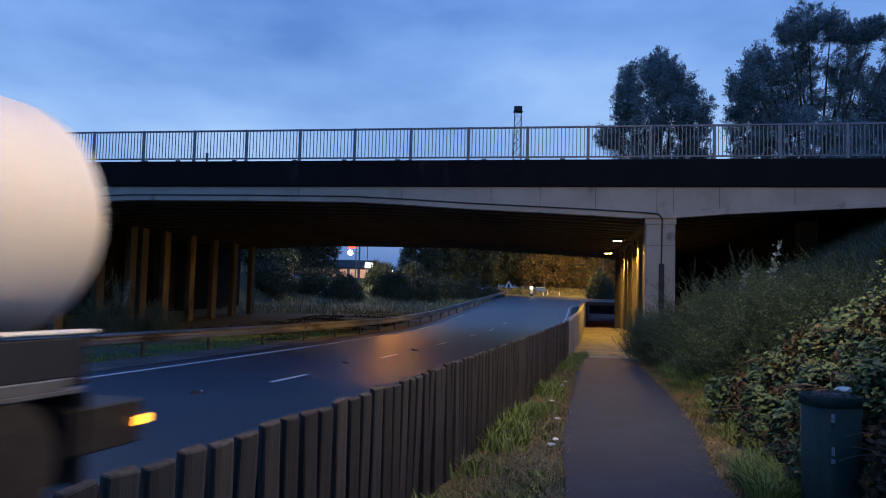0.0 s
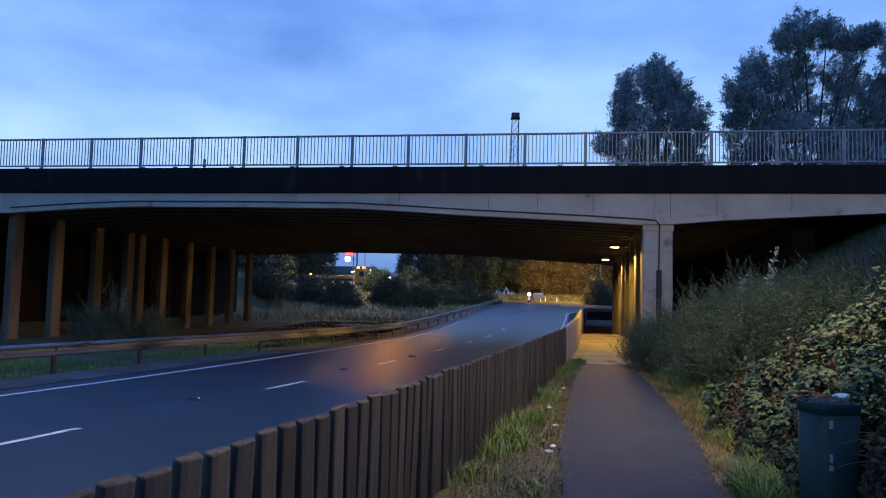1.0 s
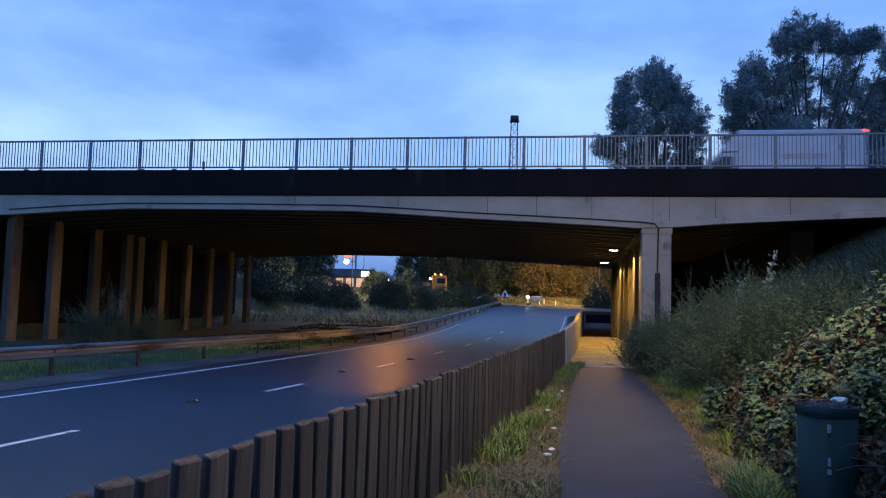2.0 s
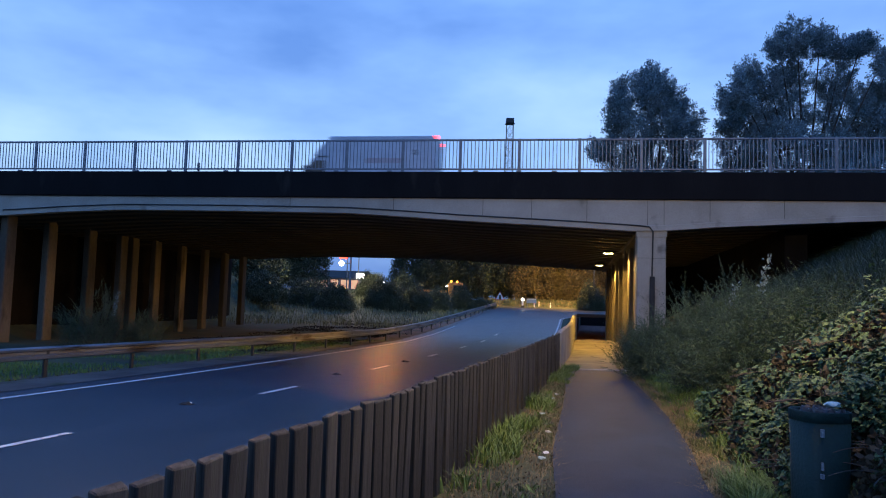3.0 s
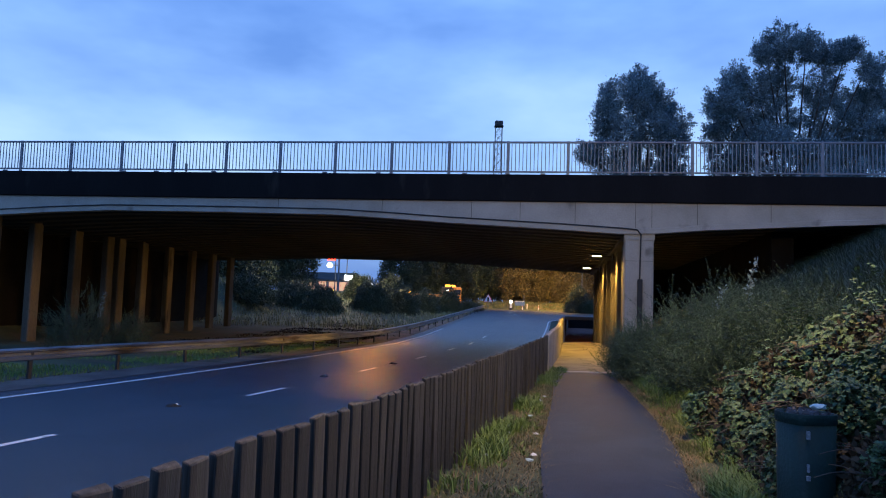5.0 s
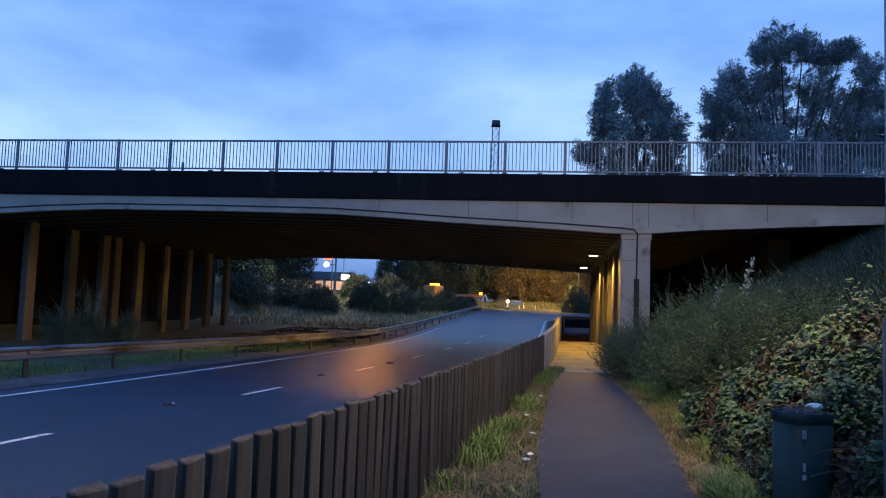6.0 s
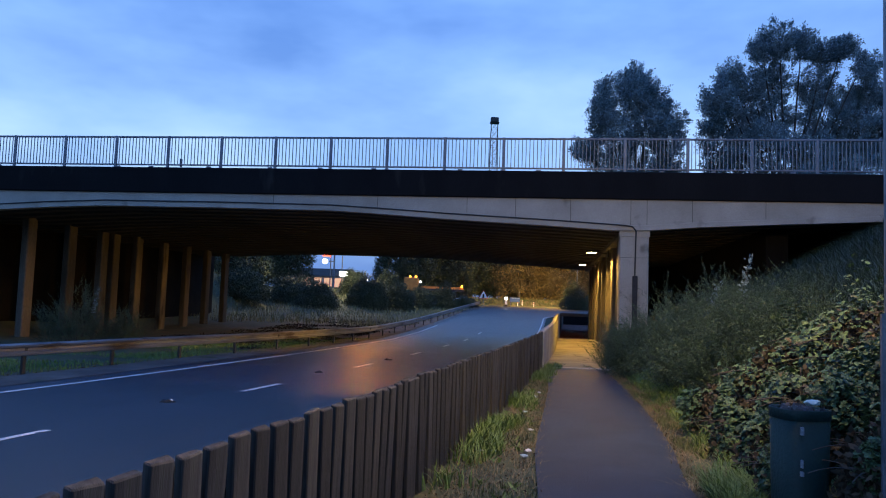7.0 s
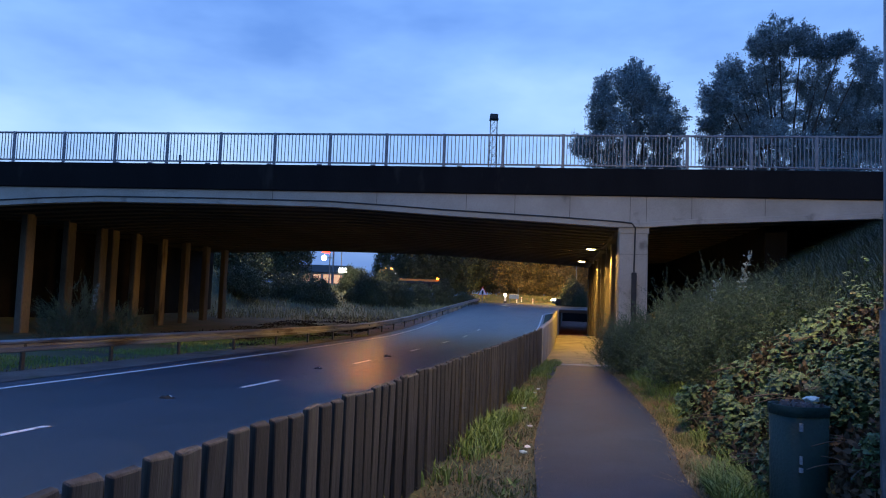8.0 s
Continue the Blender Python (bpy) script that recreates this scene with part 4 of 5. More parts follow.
def tall_weed(x, y, h, seed):
    rng = np.random.default_rng(seed)
    t = anchor("tall_weed", (x, y, ground_z(x, y) - 0.05))
    tagged(t, "tall pale weed stalk rising above the bushes", "weed")
    bm = bmesh.new()
    rod(bm, (0, 0, 0), (0.05, 0, h * 0.6), 0.012, 0.009, seg=5)
    rod(bm, (0.05, 0, h * 0.6), (0.22, 0, h), 0.009, 0.004, seg=5)
    part("stalk", bm, BARK, t)
    u = rng.uniform(0.55, 1.0, 130)
    p = np.stack([0.05 + 0.17 * (u - 0.6) / 0.4, np.zeros(130), h * u], 1) + rng.normal(size=(130, 3)) * 0.03
    quad_cloud("seed_head", leaf_quads(p, rng.normal(size=p.shape) + np.array([0.3, 0, 0.6]), 0.09, 0.035, rng), WILLOW, t, "stuff")


blades("junction_verge_grass", scatter(9000, 9, 105, 113, lambda y: 3.0, lambda y: 24.0), 0.28, GRASS, 19, width=0.03, label="mown grass verge lit beyond the junction")
tall_weed(6.05, 15.2, 1.95, 201)
tall_weed(5.55, 15.6, 1.7, 202)
tall_weed(-13.3, 30.2, 2.3, 203)

# ---- trees ----
def tree(name, place, lobes, seed, trunk_r, leaf=0.2, clump=80, density=8.0, material=None, label="", trunk_top=None, category="tree"):
    """Lobes: (dx, dy, z_low, z_top, radius): each a pointed mass of leaf clumps on its own limb."""
    rng = np.random.default_rng(seed)
    t = anchor(name, place)
    tagged(t, label, category)
    cs = []
    bm = bmesh.new()
    zt = trunk_top or min(l[2] for l in lobes) + 1.0
    rod(bm, (0, 0, -0.4), (0, 0, zt), trunk_r, trunk_r * 0.75, seg=10)
    for dx, dy, z0, z1, r in lobes:
        h = z1 - z0
        rod(bm, (0, 0, zt - 0.3), (dx * 0.6, dy * 0.6, zt + (z1 - zt) * 0.3), trunk_r * 0.6, trunk_r * 0.4, seg=7)
        rod(bm, (dx * 0.6, dy * 0.6, zt + (z1 - zt) * 0.3), (dx, dy, z1 - 0.4), trunk_r * 0.4, 0.03, seg=6)
        m = int(density * r * r * h ** 0.8)
        u = rng.uniform(0, 1, m)
        prof = np.where(u < 0.35, 0.75 + 0.25 * (u / 0.35), np.maximum(0.02, 1 - (np.maximum(0, u - 0.35) / 0.66) ** 1.7) ** 0.6)
        ang = rng.uniform(0, 2 * np.pi, m)
        rr = r * 1.12 * prof * rng.uniform(0.2, 1.0, m) ** 0.5
        lump = np.array([noise.noise(Vector((math.cos(a) * 2, math.sin(a) * 2, q * h * 0.5 + seed))) for a, q in zip(ang, u)])
        rr *= 1 + 0.35 * lump
        c = np.stack([dx + rr * np.cos(ang), dy + rr * np.sin(ang), z0 + u * h], 1)
        keep = np.array([noise.noise(Vector(q) * 0.5 + Vector((seed, seed, 0))) > -0.2 for q in c])
        c, m = c[keep], int(keep.sum())
        for q in c[::3]:
            rod(bm, (dx * 0.8, dy * 0.8, min(z1 - 0.8, max(zt, q[2] - rr.mean() * 0.7))), tuple(q), 0.05, 0.012, seg=4)
        g = rng.normal(size=(m, clump, 3)) * np.array([0.3, 0.3, 0.42]) * (r / 3.5) ** 0.5
        far = np.linalg.norm(g, axis=2, keepdims=True)
        g *= np.minimum(1, 0.62 / np.maximum(far, 1e-6))
        p = c[:, None, :] + g
        d = g + rng.normal(size=g.shape) * 0.5 + np.array([0, 0, 0.15])
        cs.append(leaf_quads(p.reshape(-1, 3), d.reshape(-1, 3), leaf * rng.uniform(0.6, 1.3, m * clump), leaf * 0.42, rng))
    part("trunk", bm, BARK, t)
    quad_cloud("crown", np.concatenate(cs), material or DARKLEAF, t)
    return t


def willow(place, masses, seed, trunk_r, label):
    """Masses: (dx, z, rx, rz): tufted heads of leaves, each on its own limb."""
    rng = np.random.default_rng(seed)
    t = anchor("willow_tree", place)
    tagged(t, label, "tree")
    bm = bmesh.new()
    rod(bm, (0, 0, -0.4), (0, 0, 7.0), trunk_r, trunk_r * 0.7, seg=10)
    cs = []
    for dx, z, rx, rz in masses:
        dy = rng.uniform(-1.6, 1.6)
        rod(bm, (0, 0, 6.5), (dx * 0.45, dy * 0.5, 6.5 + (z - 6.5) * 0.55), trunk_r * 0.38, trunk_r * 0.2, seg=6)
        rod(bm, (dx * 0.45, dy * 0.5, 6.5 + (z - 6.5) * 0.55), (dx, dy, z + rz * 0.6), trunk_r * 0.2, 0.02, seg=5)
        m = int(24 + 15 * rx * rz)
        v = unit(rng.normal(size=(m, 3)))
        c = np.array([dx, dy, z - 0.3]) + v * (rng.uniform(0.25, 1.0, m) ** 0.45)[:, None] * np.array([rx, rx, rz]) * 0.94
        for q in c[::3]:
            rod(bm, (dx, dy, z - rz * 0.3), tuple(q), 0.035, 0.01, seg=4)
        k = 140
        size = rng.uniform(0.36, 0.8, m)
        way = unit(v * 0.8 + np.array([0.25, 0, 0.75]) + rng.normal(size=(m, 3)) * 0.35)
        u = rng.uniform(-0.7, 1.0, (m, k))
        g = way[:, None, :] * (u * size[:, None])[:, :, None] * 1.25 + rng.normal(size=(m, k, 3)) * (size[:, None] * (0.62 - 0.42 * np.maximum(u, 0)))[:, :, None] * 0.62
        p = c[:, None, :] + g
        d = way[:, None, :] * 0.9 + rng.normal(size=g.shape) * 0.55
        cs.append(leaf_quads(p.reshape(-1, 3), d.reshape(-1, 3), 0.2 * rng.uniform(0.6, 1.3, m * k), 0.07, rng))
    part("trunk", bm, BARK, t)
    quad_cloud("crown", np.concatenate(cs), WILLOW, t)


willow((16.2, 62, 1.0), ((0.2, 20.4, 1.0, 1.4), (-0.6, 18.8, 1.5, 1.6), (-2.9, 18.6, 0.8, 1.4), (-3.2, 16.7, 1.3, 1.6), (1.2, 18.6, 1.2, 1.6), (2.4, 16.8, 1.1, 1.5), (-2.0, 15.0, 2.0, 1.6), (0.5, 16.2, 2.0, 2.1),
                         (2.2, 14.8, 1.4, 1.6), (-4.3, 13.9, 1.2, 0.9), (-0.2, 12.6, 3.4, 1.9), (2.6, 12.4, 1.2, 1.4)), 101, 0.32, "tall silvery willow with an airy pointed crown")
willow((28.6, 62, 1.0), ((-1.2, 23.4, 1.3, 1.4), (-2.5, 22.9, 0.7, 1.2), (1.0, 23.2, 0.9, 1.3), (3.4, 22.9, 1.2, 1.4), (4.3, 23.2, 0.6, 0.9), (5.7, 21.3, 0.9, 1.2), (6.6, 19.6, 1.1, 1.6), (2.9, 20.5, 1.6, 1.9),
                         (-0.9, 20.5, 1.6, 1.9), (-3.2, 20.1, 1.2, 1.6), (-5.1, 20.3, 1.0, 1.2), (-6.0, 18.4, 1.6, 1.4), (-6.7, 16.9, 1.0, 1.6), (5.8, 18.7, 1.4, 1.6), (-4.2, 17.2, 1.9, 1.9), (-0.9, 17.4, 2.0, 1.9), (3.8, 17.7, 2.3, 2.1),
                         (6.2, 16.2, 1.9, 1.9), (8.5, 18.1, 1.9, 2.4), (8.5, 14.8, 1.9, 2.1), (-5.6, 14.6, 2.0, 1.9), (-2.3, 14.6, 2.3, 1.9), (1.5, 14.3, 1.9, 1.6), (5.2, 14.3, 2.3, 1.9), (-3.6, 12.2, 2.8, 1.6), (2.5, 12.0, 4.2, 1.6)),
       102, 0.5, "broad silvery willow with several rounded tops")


# ---- beyond the bridge ----
def far_trees():
    """Dark trees and bushes seen under the bridge."""
    rows = (
        (-30, 84, 3.6, 9.5, 4.0), (-25.5, 88, 3.8, 8.5, 3.2), (-21, 80, 2.5, 6.5, 3.0), (-22.0, 113, 3.6, 10, 3.2), (-26.5, 114, 3.6, 11, 3.4), (-33, 96, 4, 12, 4), (-38, 86, 3.6, 11, 4.5),
        (-6.0, 116, 4.0, 7.5, 2.6), (-2.6, 114, 4.0, 9.0, 2.6), (1.4, 117, 4.2, 9.5, 3.2),
        (5.2, 115, 2.4, 9.0, 3.0), (9.0, 116, 2.2, 10, 3.2), (-0.5, 124, 4, 10, 3.4), (6, 124, 3, 11, 3.6), (12, 123, 3, 11, 3.4), (18, 123, 3, 10, 3.4), (24, 122, 3, 10, 3.4))
    for k, (x, y, z, h, r) in enumerate(rows):
        tree("far_tree", (x, y, ground_z(x, y)), [(0, 0, 1.0, h, r), (r * 0.6, 0, 1.2, h * 0.75, r * 0.7), (-r * 0.6, 0.4, 1.0, h * 0.8, r * 0.7)], 120 + k, 0.2, leaf=0.34, clump=34, density=9, material=DARKLEAF,
             label="dark leafy tree on the far slope")
    for k in range(9):
        x = 11.0 + 2.5 * k
        tree("hedge_tree", (x, 113.5 + (k % 3) * 0.8, 2.9), [(0, 0, 0.2, 7.6 + (k * 37 % 5) * 0.5, 2.4), (1.0, 0.5, 0.2, 6.2, 1.9)], 140 + k, 0.15, leaf=0.34, clump=36, density=11, material=HEDGE,
             label="tall hedge tree lit by street lamps")


far_trees()


def shrub(x, y, sx, sz, seed, material=None, label="dark shrub on the grassy slope"):
    rng = np.random.default_rng(seed)
    t = anchor("shrub", (x, y, ground_z(x, y) - 0.05))
    tagged(t, label, "shrub", group="shrubs on the far slope")
    n = int(260 * sx * sz)
    v, p = dome(rng, n, (sx, sx, sz))
    lump = np.array([noise.noise(Vector(q) * 1.3 + Vector((seed, 0, 0))) for q in p])
    p *= (1 + 0.4 * lump)[:, None]
    p = np.repeat(p, 16, 0) + rng.normal(size=(16 * n, 3)) * 0.16
    quad_cloud("foliage", leaf_quads(p, rng.normal(size=p.shape) + np.array([0, 0, 0.4]), 0.16, 0.07, rng), material or DARKLEAF, t)
    bm = bmesh.new()
    for q in p[::max(1, len(p) // 14)]:
        rod(bm, (q[0] * 0.2, q[1] * 0.2, 0), tuple(q), 0.025, 0.008, seg=5)
    part("woody_base", bm, BARK, t)


for k, (x, y, sx, sz) in enumerate(((-6.4, 74, 1.9, 2.7), (-3.6, 77, 1.7, 2.3), (-10.5, 70, 1.8, 2.0), (-13.5, 73, 2.0, 2.3), (-17.0, 68, 2.2, 2.4), (-8.5, 82.5, 1.7, 2.5), (-1.4, 84, 1.5, 2.2),
                                     (1.2, 88, 1.3, 2.6), (-21, 66, 2.2, 2.8), (3.4, 93, 0.9, 1.2), (4.6, 96, 0.9, 1.0), (-4.8, 82, 1.3, 3.2), (-25, 70, 2.3, 3.0), (18.2, 99, 1.8, 3.2))):
    shrub(x, y, sx, sz, 160 + k)
broom_bush(-13.9, 30.0, (1.2, 1.2, 1.7), 181, 520, label="wispy green bush before the bridge columns")
broom_bush(-12.3, 31.0, (0.7, 0.7, 1.0), 182, 320, label="wispy green bush before the bridge columns")


def mast():
    t = anchor("lattice_mast", (14.4, 200, 2.0))
    tagged(t, "slender lattice mast with a dark head box", "mast")
    H, w0, w1 = 49.0, 1.5, 0.85

    def corner(k, z):
        w = w0 + (w1 - w0) * z / H
        return ((w if k in (0, 3) else -w), (w if k < 2 else -w), z)

    for k in range(4):
        bm = bmesh.new()
        rod(bm, corner(k, 0), corner(k, H), 0.07, seg=5)
        part("leg", bm, DARKMETAL, t)
    for side in range(4):
        bm = bmesh.new()
        j = (side + 1) % 4
        for i in range(22):
            a, b = H * i / 22, H * (i + 1) / 22
            rod(bm, corner(side, a), corner(j, b), 0.035, seg=4)
            rod(bm, corner(j, a), corner(side, b), 0.035, seg=4)
            rod(bm, corner(side, b), corner(j, b), 0.03, seg=4)
        part("bracing", bm, DARKMETAL, t)
    boxed("head", (-1.05, -1.0, H - 0.2), (1.05, 1.0, H + 1.1), DARKMETAL, t, 0.15)
    boxed("platform", (-1.2, -1.1, H - 0.4), (1.2, 1.1, H - 0.22), DARKMETAL, t, 0.05)


mast()


def roadside_restaurant():
    x, y = -24.6, 168.0
    z = ground_z(x, y)
    t = anchor("roadside_building", (x, y, z))
    tagged(t, "low roadside building with brightly lit windows", "building")
    boxed("wall", (-8, 0, 0), (8, 8, 4.2), CONCRETE, t, 0.05)
    bm = bmesh.new()
    vs = [bm.verts.new(p) for p in ((-8.5, -0.5, 4.2), (8.5, -0.5, 4.2), (8.5, 8.5, 4.2), (-8.5, 8.5, 4.2), (-6, 4, 6.0), (6, 4, 6.0))]
    for f in ((0, 1, 5, 4), (1, 2, 5), (2, 3, 4, 5), (3, 0, 4), (3, 2, 1, 0)):
        bm.faces.new([vs[i] for i in f])
    part("roof", bm, BARK, t)
    # lit windows, enlarged so their glow also stands in for the lamplit wall
    for k, w in enumerate((-6.5, -4.2, -1.9, 0.4, 2.7, 5.0)):
        win = boxed("window", (w, -0.06, 1.8), (w + 1.9, 0.05, 3.9), DARKMETAL, t, 0.02)
        boxed("pane", (w + 0.1, -0.09, 1.9), (w + 1.8, -0.062, 3.8), WARM_ON, win, 0)
    boxed("fascia_sign", (3.9, -0.3, 4.2), (5.6, -0.05, 5.3), WHITE_ON, t, 0.03, "bright white illuminated sign")


WARM_ON = glow("warm_facade_glow", (1.0, 0.50, 0.26), 0.75)
roadside_restaurant()


def pylon_sign():
    x, y = -20.1, 140.0
    z = ground_z(x, y)
    t = anchor("pylon_sign", (x, y, z))
    tagged(t, "tall pylon sign with red top and white lit disc", "sign")
    bm = bmesh.new()
    rod(bm, (1.7, 0, 0), (1.7, 0, 9.5), 0.16, seg=10)
    part("pole", bm, STEEL, t)
    bm = bmesh.new()
    rod(bm, (0, -0.12, 5.9), (0, 0.12, 5.9), 0.47, seg=28)
    part("disc", bm, WHITE_ON, t, "white glowing disc")
    boxed("red_panel", (-0.4, -0.14, 6.75), (1.1, 0.14, 7.15), RED_ON, t, 0.03, "red glowing panel")
    boxed("crossbar", (-0.2, 0.13, 5.85), (1.7, 0.2, 6.0), STEEL, t, 0.01)


pylon_sign()


def far_lights():
    for k, (x, y, h, on) in enumerate(((-12.9, 135, 2.6, WHITE_ON), (-11.6, 132, 2.3, WHITE_ON), (-2.4, 128, 1.6, WHITE_ON), (-31.5, 120, 2.2, WHITE_ON), (-18.0, 130, 0.9, AMBER_ON), (-14.8, 126, 0.5, AMBER_ON))):
        z = ground_z(x, y)
        t = anchor("bollard_light", (x, y, z))
        tagged(t, "short post with a small bright lamp", "lamp")
        bm = bmesh.new()
        rod(bm, (0, 0, -0.2), (0, 0, h), 0.07, seg=6)
        part("stem", bm, DARKMETAL, t)
        boxed("lamp_head", (-0.35, -0.12, h), (0.35, 0.12, h + 0.3), on, t, 0.05)


far_lights()


# ---- signs by the junction ----
def triangle_sign(x, y, s=1.0):
    t = anchor("warning_sign", (x, y, ground_z(x, y)), radians(-12))
    tagged(t, "white triangular road sign with a dark symbol", "road sign")
    bm = bmesh.new()
    rod(bm, (0, 0.05, -0.2), (0, 0.05, 1.1), 0.04, seg=8)
    part("post", bm, STEEL, t)
    for name, k, yy, m in (("rim", 1.0, 0.0, RED_PAINT), ("plate", 0.86, -0.02, WHITE)):
        bm = bmesh.new()
        vs = [bm.verts.new((0.95 * s * k * math.sin(a), yy, 1.45 + 0.95 * s * k * math.cos(a))) for a in (0, 2.094, 4.189)]
        f = bm.faces.new(vs)
        r = bmesh.ops.extrude_face_region(bm, geom=[f])
        bmesh.ops.translate(bm, vec=(0, 0.02, 0), verts=[v for v in r["geom"] if isinstance(v, bmesh.types.BMVert)])
        bmesh.ops.recalc_face_normals(bm, faces=bm.faces)
        part(name, bm, m, t)
    boxed("symbol", (-0.12, -0.035, 1.15), (0.12, -0.022, 1.7), RUBBER, t, 0)


RED_PAINT = mat("red_paint", (0.4, 0.03, 0.03), (0.5, 0.05, 0.04), 4, 0.4, 0, 20)
BLUE_PAINT = mat("blue_paint", (0.08, 0.14, 0.3), (0.1, 0.18, 0.36), 4, 0.4, 0, 20)
triangle_sign(6.5, 101, 0.78)


SOFT_ON = glow("soft_white_glow", (1.0, 0.93, 0.8), 3)


def lit_bollard(x, y):
    t = anchor("traffic_bollard", (x, y, ground_z(x, y)))
    tagged(t, "internally lit white traffic bollard", "bollard")
    boxed("base", (-0.2, -0.15, -0.1), (0.2, 0.15, 0.4), DARKMETAL, t, 0.03)
    bm = bmesh.new()
    rod(bm, (0, -0.1, 1.2), (0, 0.1, 1.2), 0.22, seg=20)
    part("disc", bm, SOFT_ON, t, "glowing round head")
    boxed("stem", (-0.12, -0.08, 0.4), (0.12, 0.08, 1.0), WHITE, t, 0.02)


lit_bollard(9.49, 101)


def plate_sign(x, y, w, h, z0, m, label):
    t = anchor("road_sign", (x, y, ground_z(x, y)))
    tagged(t, label, "road sign")
    for dx in (-w / 2 + 0.1, w / 2 - 0.1):
        bm = bmesh.new()
        rod(bm, (dx, 0.06, -0.2), (dx, 0.06, z0 + h + (0.8 if dx > 0 else 0)), 0.045, seg=8)
        part("post", bm, STEEL, t)
    boxed("plate", (-w / 2, -0.02, z0), (w / 2, 0.02, z0 + h), m, t, 0.01)
    boxed("border", (-w / 2 + 0.05, -0.03, z0 + h - 0.1), (w / 2 - 0.05, -0.021, z0 + h - 0.06), WHITE, t, 0)


plate_sign(10.75, 102, 1.3, 0.6, 0.75, BLUE_PAINT, "blue road sign on two grey posts")
for x, y in ((11.4, 104.5), (13.6, 104.5), (12.2, 106)):
    t = anchor("verge_marker", (x, y, ground_z(x, y)))
    tagged(t, "white plastic verge marker post", "marker post", group="verge markers")
    boxed("stem", (-0.06, -0.04, -0.1), (0.06, 0.04, 0.85), WHITE, t, 0.01)
    boxed("reflector", (-0.04, -0.05, 0.6), (0.04, -0.041, 0.75), RED_PAINT, t, 0)


# ---- litter on the road ----
def road_litter(x, y, s, seed, m):
    rnd = random.Random(seed)
    t = anchor("road_litter", (x, y, road_z(y) + 0.05 - 0.01 * abs(x - centre(y))))
    tagged(t, "flattened scrap of torn plastic on the wet road", "litter", group="litter on the road")
    for name, mm, k in (("wrapper", RUBBER, 1.0), ("torn_piece", m, 0.55)):
        bm = bmesh.new()
        bmesh.ops.create_icosphere(bm, subdivisions=2, radius=0.075 * s * k)
        for v in bm.verts:
            v.co = Vector((v.co.x * 2.0, v.co.y * 1.2, abs(v.co.z) * 0.6 * rnd.uniform(0.4, 1.6) + (0.02 if k < 1 else 0))) * rnd.uniform(0.75, 1.25)
        part(name, bm, mm, t)


road_litter(-4.75, 14.2, 0.95, 1, WHITE)
road_litter(-3.05, 21.2, 0.8, 2, WHITE)
road_litter(-1.5, 26.8, 0.9, 3, PAPER)


def verge_litter():
    rnd = random.Random(4)
    for k in range(12):
        y = rnd.uniform(6.5, 16)
        x = rnd.uniform(curve_x(FENCE, y) + 0.25, path_lo(y) - 0.08)
        bm = bmesh.new()
        bmesh.ops.create_icosphere(bm, subdivisions=1, radius=0.035)
        for v in bm.verts:
            v.co = Vector((v.co.x * 1.4, v.co.y, v.co.z * 0.5)) * rnd.uniform(0.7, 1.3)
        o = part("litter", bm, (WHITE, PAPER)[k % 2])
        o.location = (x, y, ground_z(x, y) + 0.04)
        tagged(o, "small crumpled pale paper scrap on verge", "litter", group="litter on the verge")


verge_litter()


# ---- vehicles ----
def wheel(parent, place, r=0.5, w=0.28):
    x, y, z = place
    bm = bmesh.new()
    rod(bm, (x - w / 2, y, z), (x + w / 2, y, z), r, seg=24)
    bmesh.ops.bevel(bm, geom=[e for e in bm.edges if len(e.link_faces) == 2 and e.calc_face_angle() > 1], offset=0.04, segments=2, affect="EDGES")
    tyre = part("wheel", bm, RUBBER, parent)
    bm = bmesh.new()
    rod(bm, (x - w / 2 - 0.01, y, z), (x + w / 2 + 0.01, y, z), r * 0.55, seg=18)
    part("rim", bm, DARKMETAL, tyre)


